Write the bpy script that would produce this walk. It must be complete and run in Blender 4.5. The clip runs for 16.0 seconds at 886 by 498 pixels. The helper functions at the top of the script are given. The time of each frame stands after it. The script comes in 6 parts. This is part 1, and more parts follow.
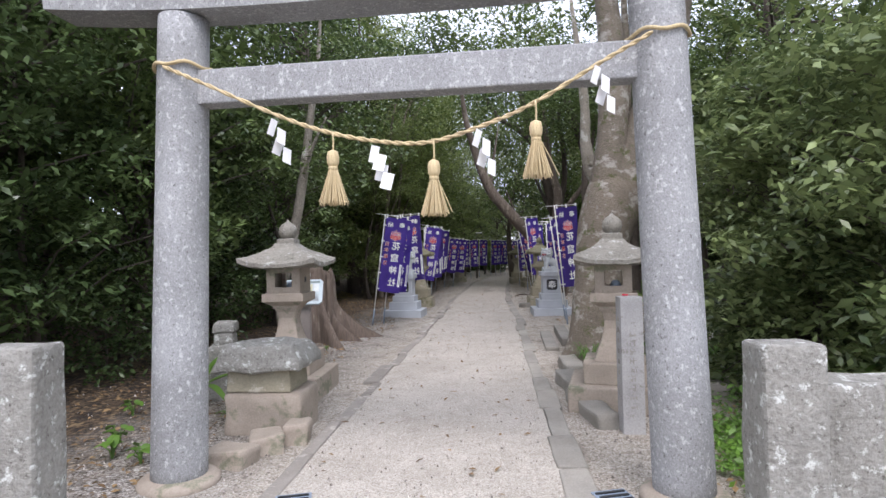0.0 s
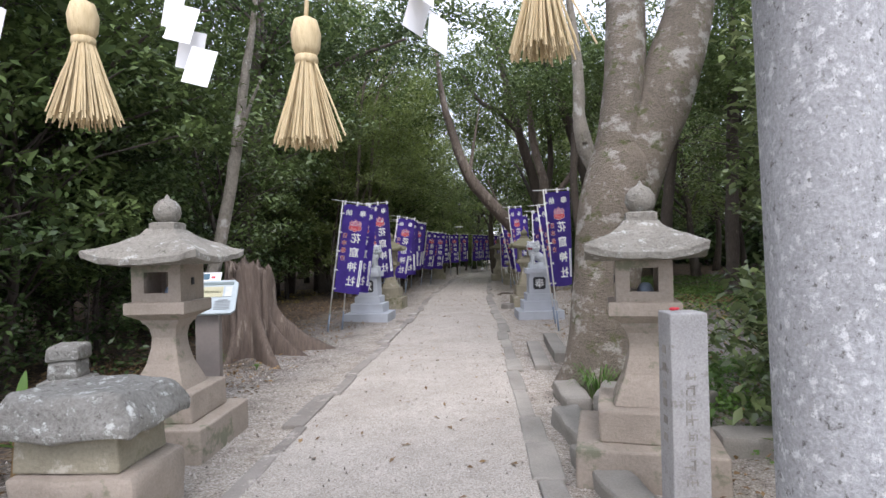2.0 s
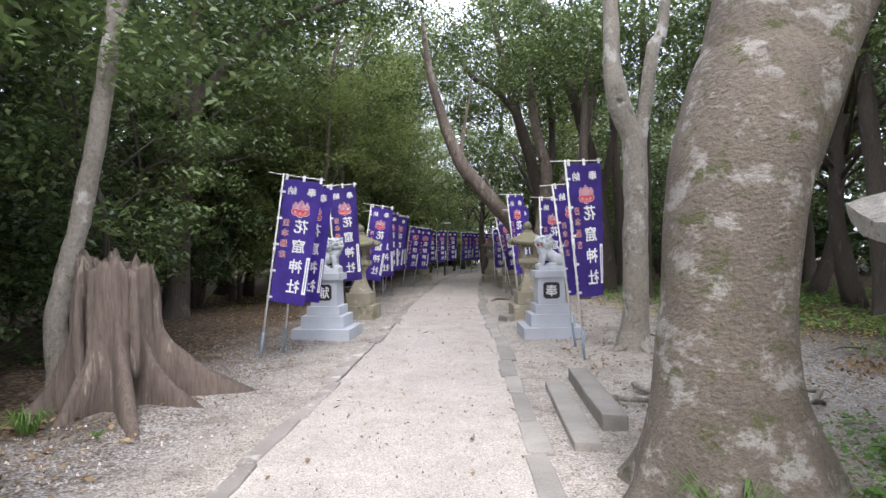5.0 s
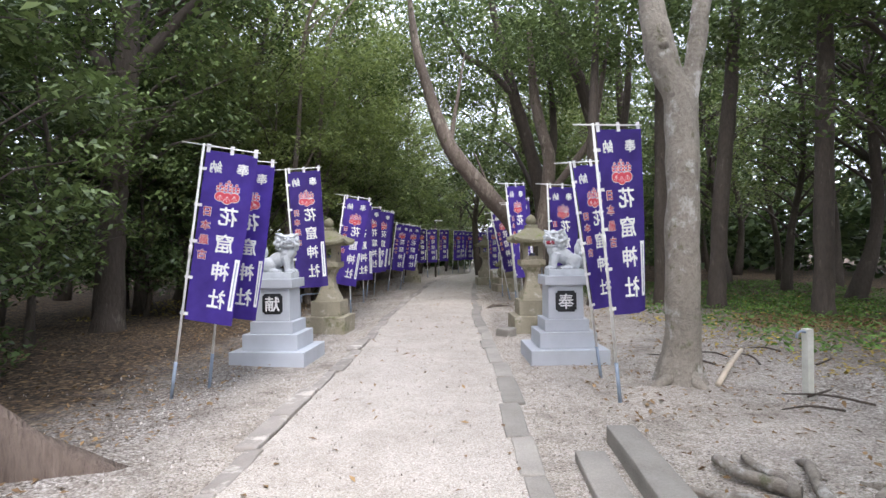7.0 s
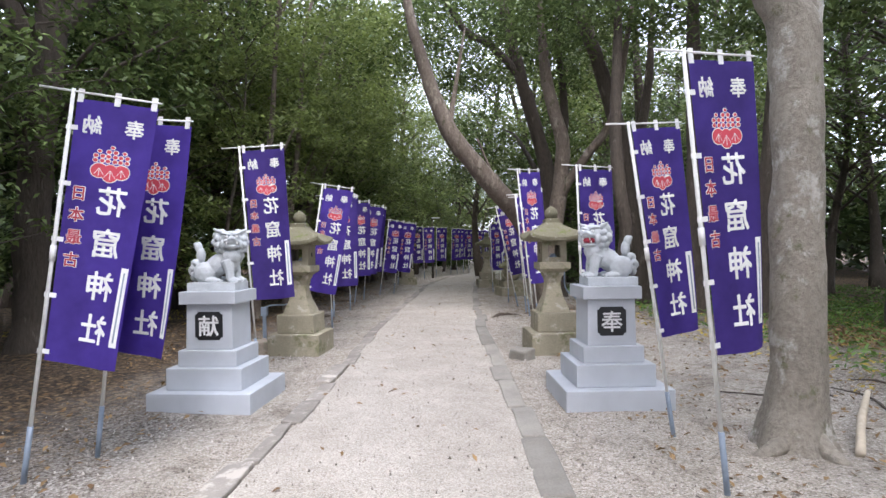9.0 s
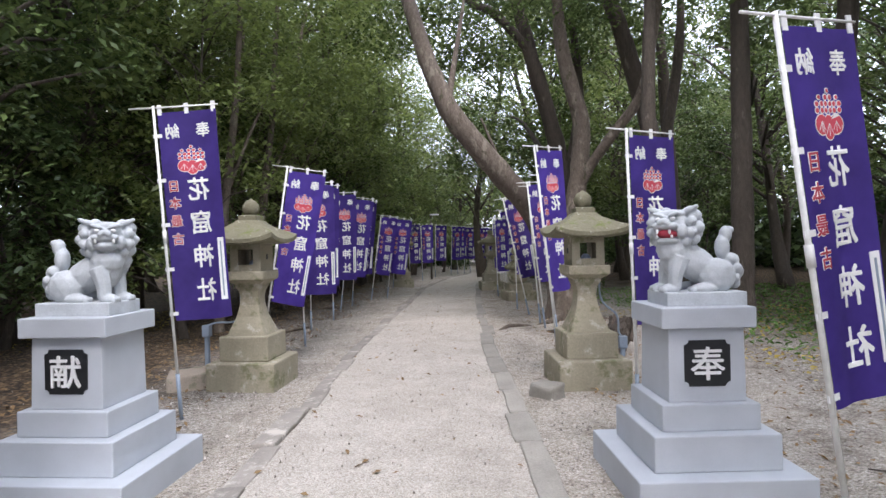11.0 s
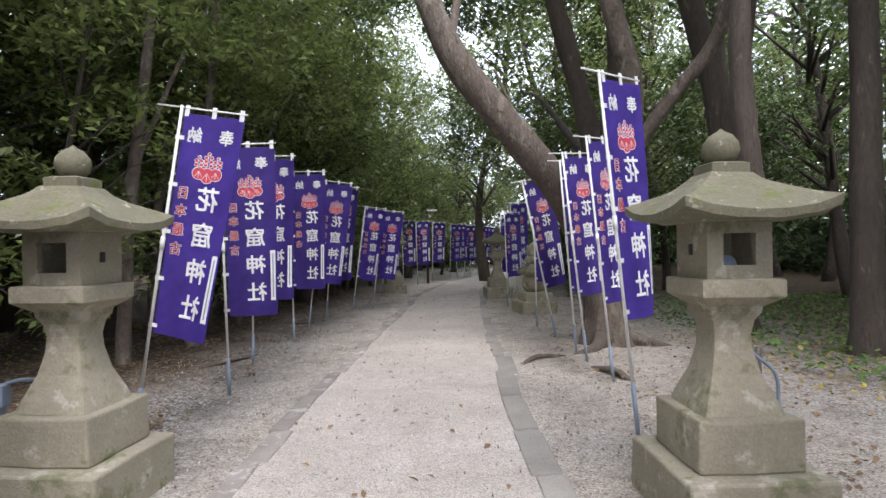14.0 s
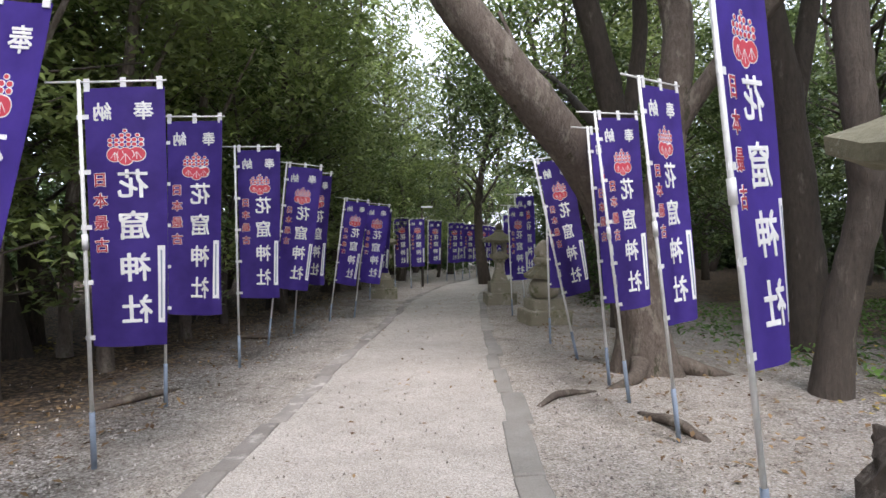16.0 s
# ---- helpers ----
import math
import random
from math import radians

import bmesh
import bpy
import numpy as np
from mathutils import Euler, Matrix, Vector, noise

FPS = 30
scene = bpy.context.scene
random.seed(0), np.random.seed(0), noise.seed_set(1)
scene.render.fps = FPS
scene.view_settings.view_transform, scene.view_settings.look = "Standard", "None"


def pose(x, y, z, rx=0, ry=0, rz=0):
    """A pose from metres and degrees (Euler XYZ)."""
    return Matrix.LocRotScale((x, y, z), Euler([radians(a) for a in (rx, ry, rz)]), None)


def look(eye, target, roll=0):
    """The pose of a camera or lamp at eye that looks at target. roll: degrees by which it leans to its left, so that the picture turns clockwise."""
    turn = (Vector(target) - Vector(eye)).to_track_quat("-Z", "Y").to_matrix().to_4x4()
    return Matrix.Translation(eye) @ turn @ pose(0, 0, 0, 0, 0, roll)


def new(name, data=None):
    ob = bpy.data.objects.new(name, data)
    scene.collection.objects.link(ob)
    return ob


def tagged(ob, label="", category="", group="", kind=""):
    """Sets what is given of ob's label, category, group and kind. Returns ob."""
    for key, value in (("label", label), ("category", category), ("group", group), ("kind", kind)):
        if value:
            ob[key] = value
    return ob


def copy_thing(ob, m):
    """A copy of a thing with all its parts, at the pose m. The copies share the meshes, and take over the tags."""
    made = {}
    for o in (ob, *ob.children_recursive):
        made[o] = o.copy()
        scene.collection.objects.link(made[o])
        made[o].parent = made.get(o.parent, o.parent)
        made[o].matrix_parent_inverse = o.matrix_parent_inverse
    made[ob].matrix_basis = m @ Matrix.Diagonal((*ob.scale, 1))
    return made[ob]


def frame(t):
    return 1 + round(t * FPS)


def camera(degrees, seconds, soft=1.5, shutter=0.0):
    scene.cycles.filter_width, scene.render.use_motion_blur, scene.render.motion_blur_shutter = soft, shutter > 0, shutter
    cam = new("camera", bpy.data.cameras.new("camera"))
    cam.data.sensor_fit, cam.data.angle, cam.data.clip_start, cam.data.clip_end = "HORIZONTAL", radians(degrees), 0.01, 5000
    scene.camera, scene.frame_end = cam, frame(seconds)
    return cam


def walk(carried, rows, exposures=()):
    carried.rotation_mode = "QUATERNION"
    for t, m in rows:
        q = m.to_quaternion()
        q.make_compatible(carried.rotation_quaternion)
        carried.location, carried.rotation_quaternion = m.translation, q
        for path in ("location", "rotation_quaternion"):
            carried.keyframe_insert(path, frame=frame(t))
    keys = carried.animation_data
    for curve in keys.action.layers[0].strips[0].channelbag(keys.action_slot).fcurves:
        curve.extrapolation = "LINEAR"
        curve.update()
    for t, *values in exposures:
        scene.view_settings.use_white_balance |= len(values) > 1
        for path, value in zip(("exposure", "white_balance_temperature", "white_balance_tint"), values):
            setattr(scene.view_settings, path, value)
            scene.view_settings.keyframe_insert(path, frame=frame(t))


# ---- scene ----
cam = camera(76.2, 16.0)
PATH = [
    (0.0, 0.000, 0.000, 1.514, 0.00, 0.64, -1.31),
    (0.5, 0.074, 0.430, 1.496, -0.49, 0.43, -1.38),
    (1.0, 0.166, 0.916, 1.483, -0.79, 0.33, -1.50),
    (1.5, 0.192, 1.436, 1.477, -1.28, 0.21, -1.27),
    (2.0, 0.263, 1.944, 1.469, -1.74, 0.19, -1.34),
    (2.5, 0.273, 2.429, 1.435, -1.99, 0.13, -1.25),
    (3.0, 0.300, 2.900, 1.425, -2.37, 0.09, -1.13),
    (3.5, 0.369, 3.392, 1.421, -2.56, 0.06, -1.12),
    (4.0, 0.391, 3.884, 1.415, -2.70, 0.12, -0.94),
    (6.5, 0.634, 6.437, 1.398, -3.38, 0.08, -0.73),
    (7.0, 0.688, 6.928, 1.399, -3.63, 0.06, -0.73),
    (7.5, 0.727, 7.400, 1.419, -3.78, 0.05, -0.77),
    (8.0, 0.702, 7.853, 1.433, -3.92, 0.07, -0.65),
    (8.5, 0.763, 8.349, 1.429, -3.99, 0.04, -0.83),
    (9.0, 0.789, 8.843, 1.419, -3.91, -0.06, -0.88),
    (11.5, 0.984, 11.222, 1.421, -3.87, -0.17, -1.16),
    (12.0, 0.997, 11.699, 1.426, -3.89, -0.17, -0.98),
    (12.5, 1.080, 12.203, 1.425, -3.90, -0.23, -1.10),
    (13.0, 1.095, 12.700, 1.394, -3.93, -0.12, -0.84),
    (13.5, 1.140, 13.177, 1.381, -4.05, -0.05, -0.80),
    (14.0, 1.146, 13.661, 1.382, -4.09, -0.07, -0.79),
    (14.5, 1.155, 14.139, 1.380, -4.12, -0.06, -0.67),
    (15.0, 1.233, 14.624, 1.364, -4.14, -0.08, -0.88),
    (15.5, 1.300, 15.099, 1.348, -4.06, -0.00, -0.79),
    (16.0, 1.399, 15.557, 1.336, -4.17, 0.07, -0.71),
]
EXPOSURES = [(0.0, 0.85, 6300, 16), (2.0, 0.98, 6300, 16), (4.0, 1.28, 6300, 16), (8.0, 1.58, 6300, 16), (12.5, 1.45, 6300, 16), (16.0, 1.56, 6300, 16)]


def carried_pose(x, y, z, yaw, pitch, roll):
    return pose(x, y, z, 0, 0, yaw) @ pose(0, 0, 0, 90 + pitch) @ pose(0, 0, 0, 0, 0, roll)


walk(cam, [(t, carried_pose(*p)) for t, *p in PATH], EXPOSURES)

# ---- world and light ----
world = bpy.data.worlds.new("world")
scene.world = world
world.use_nodes = True
wn = world.node_tree.nodes
sky = wn.new("ShaderNodeTexSky")
sky.sky_type, sky.sun_disc = "NISHITA", False
sky.sun_elevation, sky.sun_rotation = radians(52), radians(200)
sky.air_density, sky.dust_density, sky.ozone_density = 1.0, 3.0, 1.0
haze = wn.new("ShaderNodeMix")
haze.data_type = "RGBA"
haze.inputs[0].default_value, haze.inputs[7].default_value = 0.65, (8.2, 8.8, 9.7, 1)
world.node_tree.links.new(sky.outputs[0], haze.inputs[6])
world.node_tree.links.new(haze.outputs[2], wn["Background"].inputs[0])
wn["Background"].inputs[1].default_value = 0.15
sun = new("sun", bpy.data.lights.new("sun", "SUN"))
sun.data.energy, sun.data.angle, sun.data.color = 1.2, radians(25), (1.0, 0.97, 0.94)
sun.matrix_world = look((0, 0, 30), (-6, 20, 0))


# ---- materials ----
def shader(name, rough=0.8, metal=0.0):
    m = bpy.data.materials.new(name)
    m.use_nodes = True
    b = m.node_tree.nodes["Principled BSDF"]
    b.inputs["Roughness"].default_value, b.inputs["Metallic"].default_value = rough, metal
    return m, m.node_tree.nodes, m.node_tree.links, b


def ramp(nodes, stops):
    r = nodes.new("ShaderNodeValToRGB")
    while len(r.color_ramp.elements) < len(stops):
        r.color_ramp.elements.new(0.5)
    for e, (p, c) in zip(r.color_ramp.elements, stops):
        e.position, e.color = p, (*c, 1)
    return r


def noise_node(nodes, links, coord, scale, detail=4.0, rough=0.6):
    n = nodes.new("ShaderNodeTexNoise")
    n.inputs["Scale"].default_value, n.inputs["Detail"].default_value, n.inputs["Roughness"].default_value = scale, detail, rough
    links.new(coord, n.inputs["Vector"])
    return n


def mixed(nodes, links, fac, a, b, mode="MIX"):
    m = nodes.new("ShaderNodeMix")
    m.data_type, m.blend_type = "RGBA", mode
    for sock, v in ((m.inputs[0], fac), (m.inputs[6], a), (m.inputs[7], b)):
        if isinstance(v, (int, float)):
            sock.default_value = v
        elif isinstance(v, tuple):
            sock.default_value = (*v, 1)
        else:
            links.new(v, sock)
    return m.outputs[2]


def surface(name, base, dark, fine=60.0, coarse=3.0, rough=0.85, bump=0.3, spots=None, spot_scale=9.0, spot_size=0.62, stretch=(1, 1, 1), distance=0.01, random=0.0):
    """Two colours mixed by fine and coarse grain, with spots of a third (lichen, moss, stains), and a bump."""
    m, nodes, links, b = shader(name, rough)
    tc = nodes.new("ShaderNodeTexCoord")
    mp = nodes.new("ShaderNodeMapping")
    mp.inputs["Scale"].default_value = stretch
    links.new(tc.outputs["Object"], mp.inputs["Vector"])
    co = mp.outputs[0]
    if random:
        info = nodes.new("ShaderNodeObjectInfo")
        add = nodes.new("ShaderNodeVectorMath")
        mul = nodes.new("ShaderNodeMath")
        mul.operation = "MULTIPLY"
        mul.inputs[1].default_value = 37.0
        links.new(info.outputs["Random"], mul.inputs[0])
        links.new(co, add.inputs[0])
        links.new(mul.outputs[0], add.inputs[1])
        co = add.outputs[0]
    n1 = noise_node(nodes, links, co, fine, 5, 0.65)
    n2 = noise_node(nodes, links, co, coarse, 4, 0.6)
    r1 = ramp(nodes, [(0.32, dark), (0.66, base)])
    links.new(n1.outputs[0], r1.inputs[0])
    r2 = ramp(nodes, [(0.3, tuple(0.6 * c for c in base)), (0.7, tuple(min(1, 1.1 * c) for c in base))])
    links.new(n2.outputs[0], r2.inputs[0])
    col = mixed(nodes, links, 0.5, r1.outputs[0], r2.outputs[0])
    if spots:
        for i, c in enumerate(spots):
            n3 = noise_node(nodes, links, co, spot_scale * (1 + 0.7 * i), 6, 0.7)
            r3 = ramp(nodes, [(spot_size + 0.03 * i, (0, 0, 0)), (spot_size + 0.08 + 0.03 * i, (1, 1, 1))])
            links.new(n3.outputs[0], r3.inputs[0])
            col = mixed(nodes, links, r3.outputs[0], col, c)
    if random:
        r4 = ramp(nodes, [(0, (1 - random,) * 3), (1, (1 + random * 0.5,) * 3)])
        links.new(info.outputs["Random"], r4.inputs[0])
        col = mixed(nodes, links, 1.0, col, r4.outputs[0], "MULTIPLY")
    links.new(col, b.inputs["Base Color"])
    bp = nodes.new("ShaderNodeBump")
    bp.inputs["Strength"].default_value, bp.inputs["Distance"].default_value = bump, distance
    links.new(n1.outputs[0], bp.inputs["Height"])
    links.new(bp.outputs[0], b.inputs["Normal"])
    return m


def leaf_material(name, dark, light, rough=0.30, glow=0.25):
    """Leaves: each one its own shade, glossy on top, some light passing through."""
    m, nodes, links, b = shader(name, rough)
    geo = nodes.new("ShaderNodeNewGeometry")
    tc = nodes.new("ShaderNodeTexCoord")
    r = ramp(nodes, [(0.0, dark), (0.75, light), (1.0, tuple(min(1, 1.5 * c) for c in light))])
    n = noise_node(nodes, links, tc.outputs["Object"], 0.9, 3)
    add = nodes.new("ShaderNodeMath")
    add.operation = "MULTIPLY_ADD"
    add.inputs[1].default_value = 0.6
    sub = nodes.new("ShaderNodeMath")
    sub.operation = "MULTIPLY_ADD"
    sub.inputs[1].default_value, sub.inputs[2].default_value = 1.6, -0.55
    links.new(n.outputs[0], sub.inputs[0])
    links.new(geo.outputs["Random Per Island"], add.inputs[0])
    links.new(sub.outputs[0], add.inputs[2])
    links.new(add.outputs[0], r.inputs[0])
    links.new(r.outputs[0], b.inputs["Base Color"])
    tr = nodes.new("ShaderNodeBsdfTranslucent")
    links.new(r.outputs[0], tr.inputs["Color"])
    mx = nodes.new("ShaderNodeMixShader")
    mx.inputs[0].default_value = glow
    links.new(b.outputs[0], mx.inputs[1])
    links.new(tr.outputs[0], mx.inputs[2])
    links.new(mx.outputs[0], nodes["Material Output"].inputs[0])
    return m


def gravel_colour(nodes, links, co, scale, stops, joint):
    """Small stones, each with its own shade, darker in the joints between them; gives colour and height."""
    wob = noise_node(nodes, links, co, scale * 0.6, 2)
    mv = nodes.new("ShaderNodeVectorMath")
    mv.operation = "MULTIPLY_ADD"
    mv.inputs[1].default_value = (0.6 / scale,) * 3
    links.new(wob.outputs[1], mv.inputs[0])
    links.new(co, mv.inputs[2])
    v = nodes.new("ShaderNodeTexVoronoi")
    v.inputs["Scale"].default_value = scale
    links.new(mv.outputs[0], v.inputs["Vector"])
    sep = nodes.new("ShaderNodeSeparateColor")
    links.new(v.outputs["Color"], sep.inputs[0])
    r = ramp(nodes, stops)
    links.new(sep.outputs[0], r.inputs[0])
    j = ramp(nodes, [(0.25, (1, 1, 1)), (0.75, joint)])
    links.new(v.outputs["Distance"], j.inputs[0])
    return mixed(nodes, links, 1.0, r.outputs[0], j.outputs[0], "MULTIPLY"), v.outputs["Distance"]


def gravel_material(name, scale, stops, joint, patch):
    m, nodes, links, b = shader(name, 0.95)
    tc = nodes.new("ShaderNodeTexCoord")
    co = tc.outputs["Object"]
    col, h = gravel_colour(nodes, links, co, scale, stops, joint)
    for sc, lo, amt in ((1.1, 0.80, 0.7), (6.0, 0.86, 0.6)):
        n = noise_node(nodes, links, co, sc, 5, 0.65)
        r = ramp(nodes, [(0.35, tuple(lo * c for c in patch)), (0.62, (1, 1, 1))])
        links.new(n.outputs[0], r.inputs[0])
        col = mixed(nodes, links, amt, col, r.outputs[0], "MULTIPLY")
    links.new(col, b.inputs["Base Color"])
    bp = nodes.new("ShaderNodeBump")
    bp.invert = True
    bp.inputs["Strength"].default_value, bp.inputs["Distance"].default_value = 0.6, 0.008
    links.new(h, bp.inputs["Height"])
    links.new(bp.outputs[0], b.inputs["Normal"])
    return m


M_PATH = gravel_material("pale_gravel", 105, [(0.0, (0.28, 0.245, 0.22)), (0.06, (0.46, 0.43, 0.38)), (0.6, (0.575, 0.54, 0.48)), (1.0, (0.68, 0.645, 0.585))], (0.74, 0.71, 0.69), (0.95, 0.93, 0.91))
M_KERB = surface("kerb_stone", (0.37, 0.345, 0.305), (0.23, 0.215, 0.185), 70, 3, 0.9, 0.6, random=0.25)
M_SANDED = surface("sand_strewn_kerb_stone", (0.34, 0.31, 0.275), (0.23, 0.21, 0.185), 70, 3, 0.95, 0.6, spots=[(0.50, 0.46, 0.41), (0.46, 0.42, 0.37)], spot_scale=4.5, spot_size=0.56, random=0.2)
M_TORII = surface("speckled_granite", (0.39, 0.395, 0.40), (0.11, 0.11, 0.112), 95, 2.6, 0.85, 0.5, spots=[(0.50, 0.505, 0.505), (0.11, 0.108, 0.10), (0.23, 0.22, 0.185)], spot_scale=30, spot_size=0.555, stretch=(1, 1, 0.8))
M_LICHEN = surface("lichened_stone", (0.34, 0.33, 0.30), (0.12, 0.115, 0.10), 45, 4, 0.95, 0.9, spots=[(0.58, 0.59, 0.56), (0.11, 0.10, 0.088)], spot_scale=15, spot_size=0.56, distance=0.02)
M_OLD = surface("old_sandstone", (0.40, 0.34, 0.28), (0.26, 0.22, 0.18), 60, 3, 0.92, 0.5, spots=[(0.20, 0.20, 0.14)], spot_scale=3.5, spot_size=0.55)
M_ROOF = surface("weathered_roof_stone", (0.33, 0.31, 0.27), (0.15, 0.14, 0.12), 40, 4, 0.95, 0.9, spots=[(0.52, 0.52, 0.49), (0.12, 0.12, 0.09)], spot_scale=12, spot_size=0.57, distance=0.02)
M_MOSSY = surface("mossy_sandstone", (0.36, 0.325, 0.24), (0.225, 0.205, 0.145), 55, 3, 0.92, 0.5, spots=[(0.185, 0.185, 0.105), (0.45, 0.41, 0.34)], spot_scale=3.2, spot_size=0.54)
M_MOSSROOF = surface("mossy_roof_stone", (0.215, 0.20, 0.135), (0.12, 0.115, 0.07), 50, 3.5, 0.95, 0.6, spots=[(0.14, 0.16, 0.05), (0.40, 0.38, 0.31)], spot_scale=6, spot_size=0.56)
M_BLUEGRAN = surface("pale_blue_granite", (0.50, 0.53, 0.57), (0.42, 0.45, 0.49), 220, 1.2, 0.65, 0.08)
M_LION = surface("pale_grey_granite", (0.52, 0.55, 0.575), (0.38, 0.41, 0.43), 140, 9, 0.75, 0.25)
M_BLACK = surface("black_stone", (0.02, 0.022, 0.025), (0.012, 0.013, 0.015), 90, 4, 0.4, 0.05)
M_WHITE = surface("white_paint", (0.80, 0.80, 0.80), (0.72, 0.72, 0.72), 60, 3, 0.7, 0.05)
M_RED = surface("red_paint", (0.62, 0.03, 0.05), (0.55, 0.02, 0.04), 60, 3, 0.6, 0.05)
M_REDINK = surface("red_ink", (0.44, 0.055, 0.085), (0.38, 0.045, 0.07), 60, 3, 0.75, 0.05)
M_MOUTH = surface("dull_red_paint", (0.36, 0.03, 0.055), (0.28, 0.02, 0.04), 60, 8, 0.6, 0.1)
M_CREST = surface("crest_red", (0.60, 0.07, 0.10), (0.52, 0.05, 0.08), 60, 3, 0.7, 0.05)
M_POLE = surface("white_plastic", (0.78, 0.78, 0.76), (0.66, 0.66, 0.63), 40, 5, 0.4, 0.05)
M_SLEEVE = surface("blue_grey_steel", (0.25, 0.31, 0.39), (0.19, 0.23, 0.29), 50, 5, 0.5, 0.1)
M_ROPE = surface("rice_straw", (0.62, 0.50, 0.30), (0.40, 0.30, 0.15), 90, 10, 0.85, 0.6, stretch=(1, 1, 0.2))
M_PAPER = surface("white_paper", (0.82, 0.82, 0.82), (0.78, 0.78, 0.78), 30, 3, 0.8, 0.03)
M_BARK = surface("grey_bark", (0.165, 0.132, 0.105), (0.050, 0.038, 0.029), 30, 2.5, 0.95, 1.0, spots=[(0.21, 0.18, 0.145), (0.06, 0.055, 0.032)], spot_scale=6, spot_size=0.54, stretch=(1, 1, 0.45), distance=0.03)
M_BARKPALE = surface("pale_bark", (0.34, 0.305, 0.255), (0.13, 0.112, 0.09), 28, 2.5, 0.95, 0.9, spots=[(0.48, 0.46, 0.42), (0.15, 0.145, 0.09)], spot_scale=3.6, spot_size=0.55, stretch=(1, 1, 0.8), distance=0.03)
M_BARKMOSS = surface("mossy_bark", (0.225, 0.19, 0.15), (0.095, 0.078, 0.058), 34, 1.8, 0.95, 1.0, spots=[(0.36, 0.34, 0.30), (0.105, 0.11, 0.048), (0.12, 0.118, 0.06)], spot_scale=3.4, spot_size=0.53, stretch=(1, 1, 1.3), distance=0.03)
M_BARKDARK = surface("dark_bark", (0.098, 0.079, 0.063), (0.032, 0.026, 0.021), 26, 2.5, 0.95, 1.0, spots=[(0.16, 0.14, 0.112)], spot_scale=6, spot_size=0.6, stretch=(1, 1, 0.3), distance=0.03)
M_STUMP = surface("dead_wood", (0.20, 0.155, 0.125), (0.055, 0.038, 0.030), 30, 4, 0.95, 1.0, spots=[(0.32, 0.27, 0.22)], spot_scale=7, spot_size=0.6, stretch=(1, 1, 0.12), distance=0.05)
M_LEAF = leaf_material("evergreen_leaves", (0.032, 0.055, 0.024), (0.105, 0.154, 0.058), 0.27)
M_LEAFMID = leaf_material("forest_leaves", (0.038, 0.064, 0.026), (0.150, 0.208, 0.070), 0.27)
# glossy shrubs; the light of the clearing is painted into their paler green
M_LEAFGLOSS = leaf_material("glossy_lit_shrub_leaves", (0.045, 0.075, 0.032), (0.25, 0.31, 0.13), 0.22, 0.3)
M_LEAFBRIGHT = leaf_material("bright_leaves", (0.07, 0.14, 0.025), (0.16, 0.30, 0.05), 0.4, 0.35)
# lighter copy of the forest leaves: skylight painted into the colour
M_LEAFLIGHT = leaf_material("painted_sunlit_leaves", (0.07, 0.10, 0.034), (0.22, 0.275, 0.085), 0.33, 0.5)
M_GRASS = leaf_material("grass_blades", (0.05, 0.11, 0.02), (0.13, 0.24, 0.05), 0.6, 0.3)
M_LITTER = leaf_material("fallen_leaves", (0.10, 0.055, 0.03), (0.26, 0.17, 0.08), 0.9, 0.1)


def cloth_material():
    m, nodes, links, b = shader("purple_cloth", 0.75)
    tc = nodes.new("ShaderNodeTexCoord")
    n = noise_node(nodes, links, tc.outputs["Object"], 4, 4)
    info = nodes.new("ShaderNodeObjectInfo")
    r = ramp(nodes, [(0.3, (0.052, 0.026, 0.200)), (0.7, (0.080, 0.044, 0.300))])
    links.new(n.outputs[0], r.inputs[0])
    r4 = ramp(nodes, [(0, (0.75, 0.75, 0.75)), (1, (1.1, 1.1, 1.15))])
    links.new(info.outputs["Random"], r4.inputs[0])
    col = mixed(nodes, links, 1.0, r.outputs[0], r4.outputs[0], "MULTIPLY")
    links.new(col, b.inputs["Base Color"])
    w = noise_node(nodes, links, tc.outputs["Object"], 700, 2)
    bp = nodes.new("ShaderNodeBump")
    bp.inputs["Strength"].default_value, bp.inputs["Distance"].default_value = 0.15, 0.002
    links.new(w.outputs[0], bp.inputs["Height"])
    links.new(bp.outputs[0], b.inputs["Normal"])
    tr = nodes.new("ShaderNodeBsdfTranslucent")
    links.new(mixed(nodes, links, 1.0, col, (1.6, 1.4, 2.2), "MULTIPLY"), tr.inputs["Color"])
    mx = nodes.new("ShaderNodeMixShader")
    mx.inputs[0].default_value = 0.35
    links.new(b.outputs[0], mx.inputs[1])
    links.new(tr.outputs[0], mx.inputs[2])
    links.new(mx.outputs[0], nodes["Material Output"].inputs[0])
    return m


M_CLOTH = cloth_material()


# ---- shape helpers ----
def mesh_of(name, bm, *mats, smooth=False):
    me = bpy.data.meshes.new(name)
    bm.to_mesh(me)
    bm.free()
    for m in mats:
        me.materials.append(m)
    if smooth:
        me.shade_smooth()
    return me


def part(name, bm, material, parent=None, label="", smooth=False, at=None):
    me = bm if isinstance(bm, bpy.types.Mesh) else mesh_of(name, bm, *(material if isinstance(material, tuple) else (material,)), smooth=smooth)
    ob = new(name, me)
    if parent:
        ob.parent = parent
    if at is not None:
        ob.matrix_basis = at
    if label:
        ob["label"] = label
    return ob


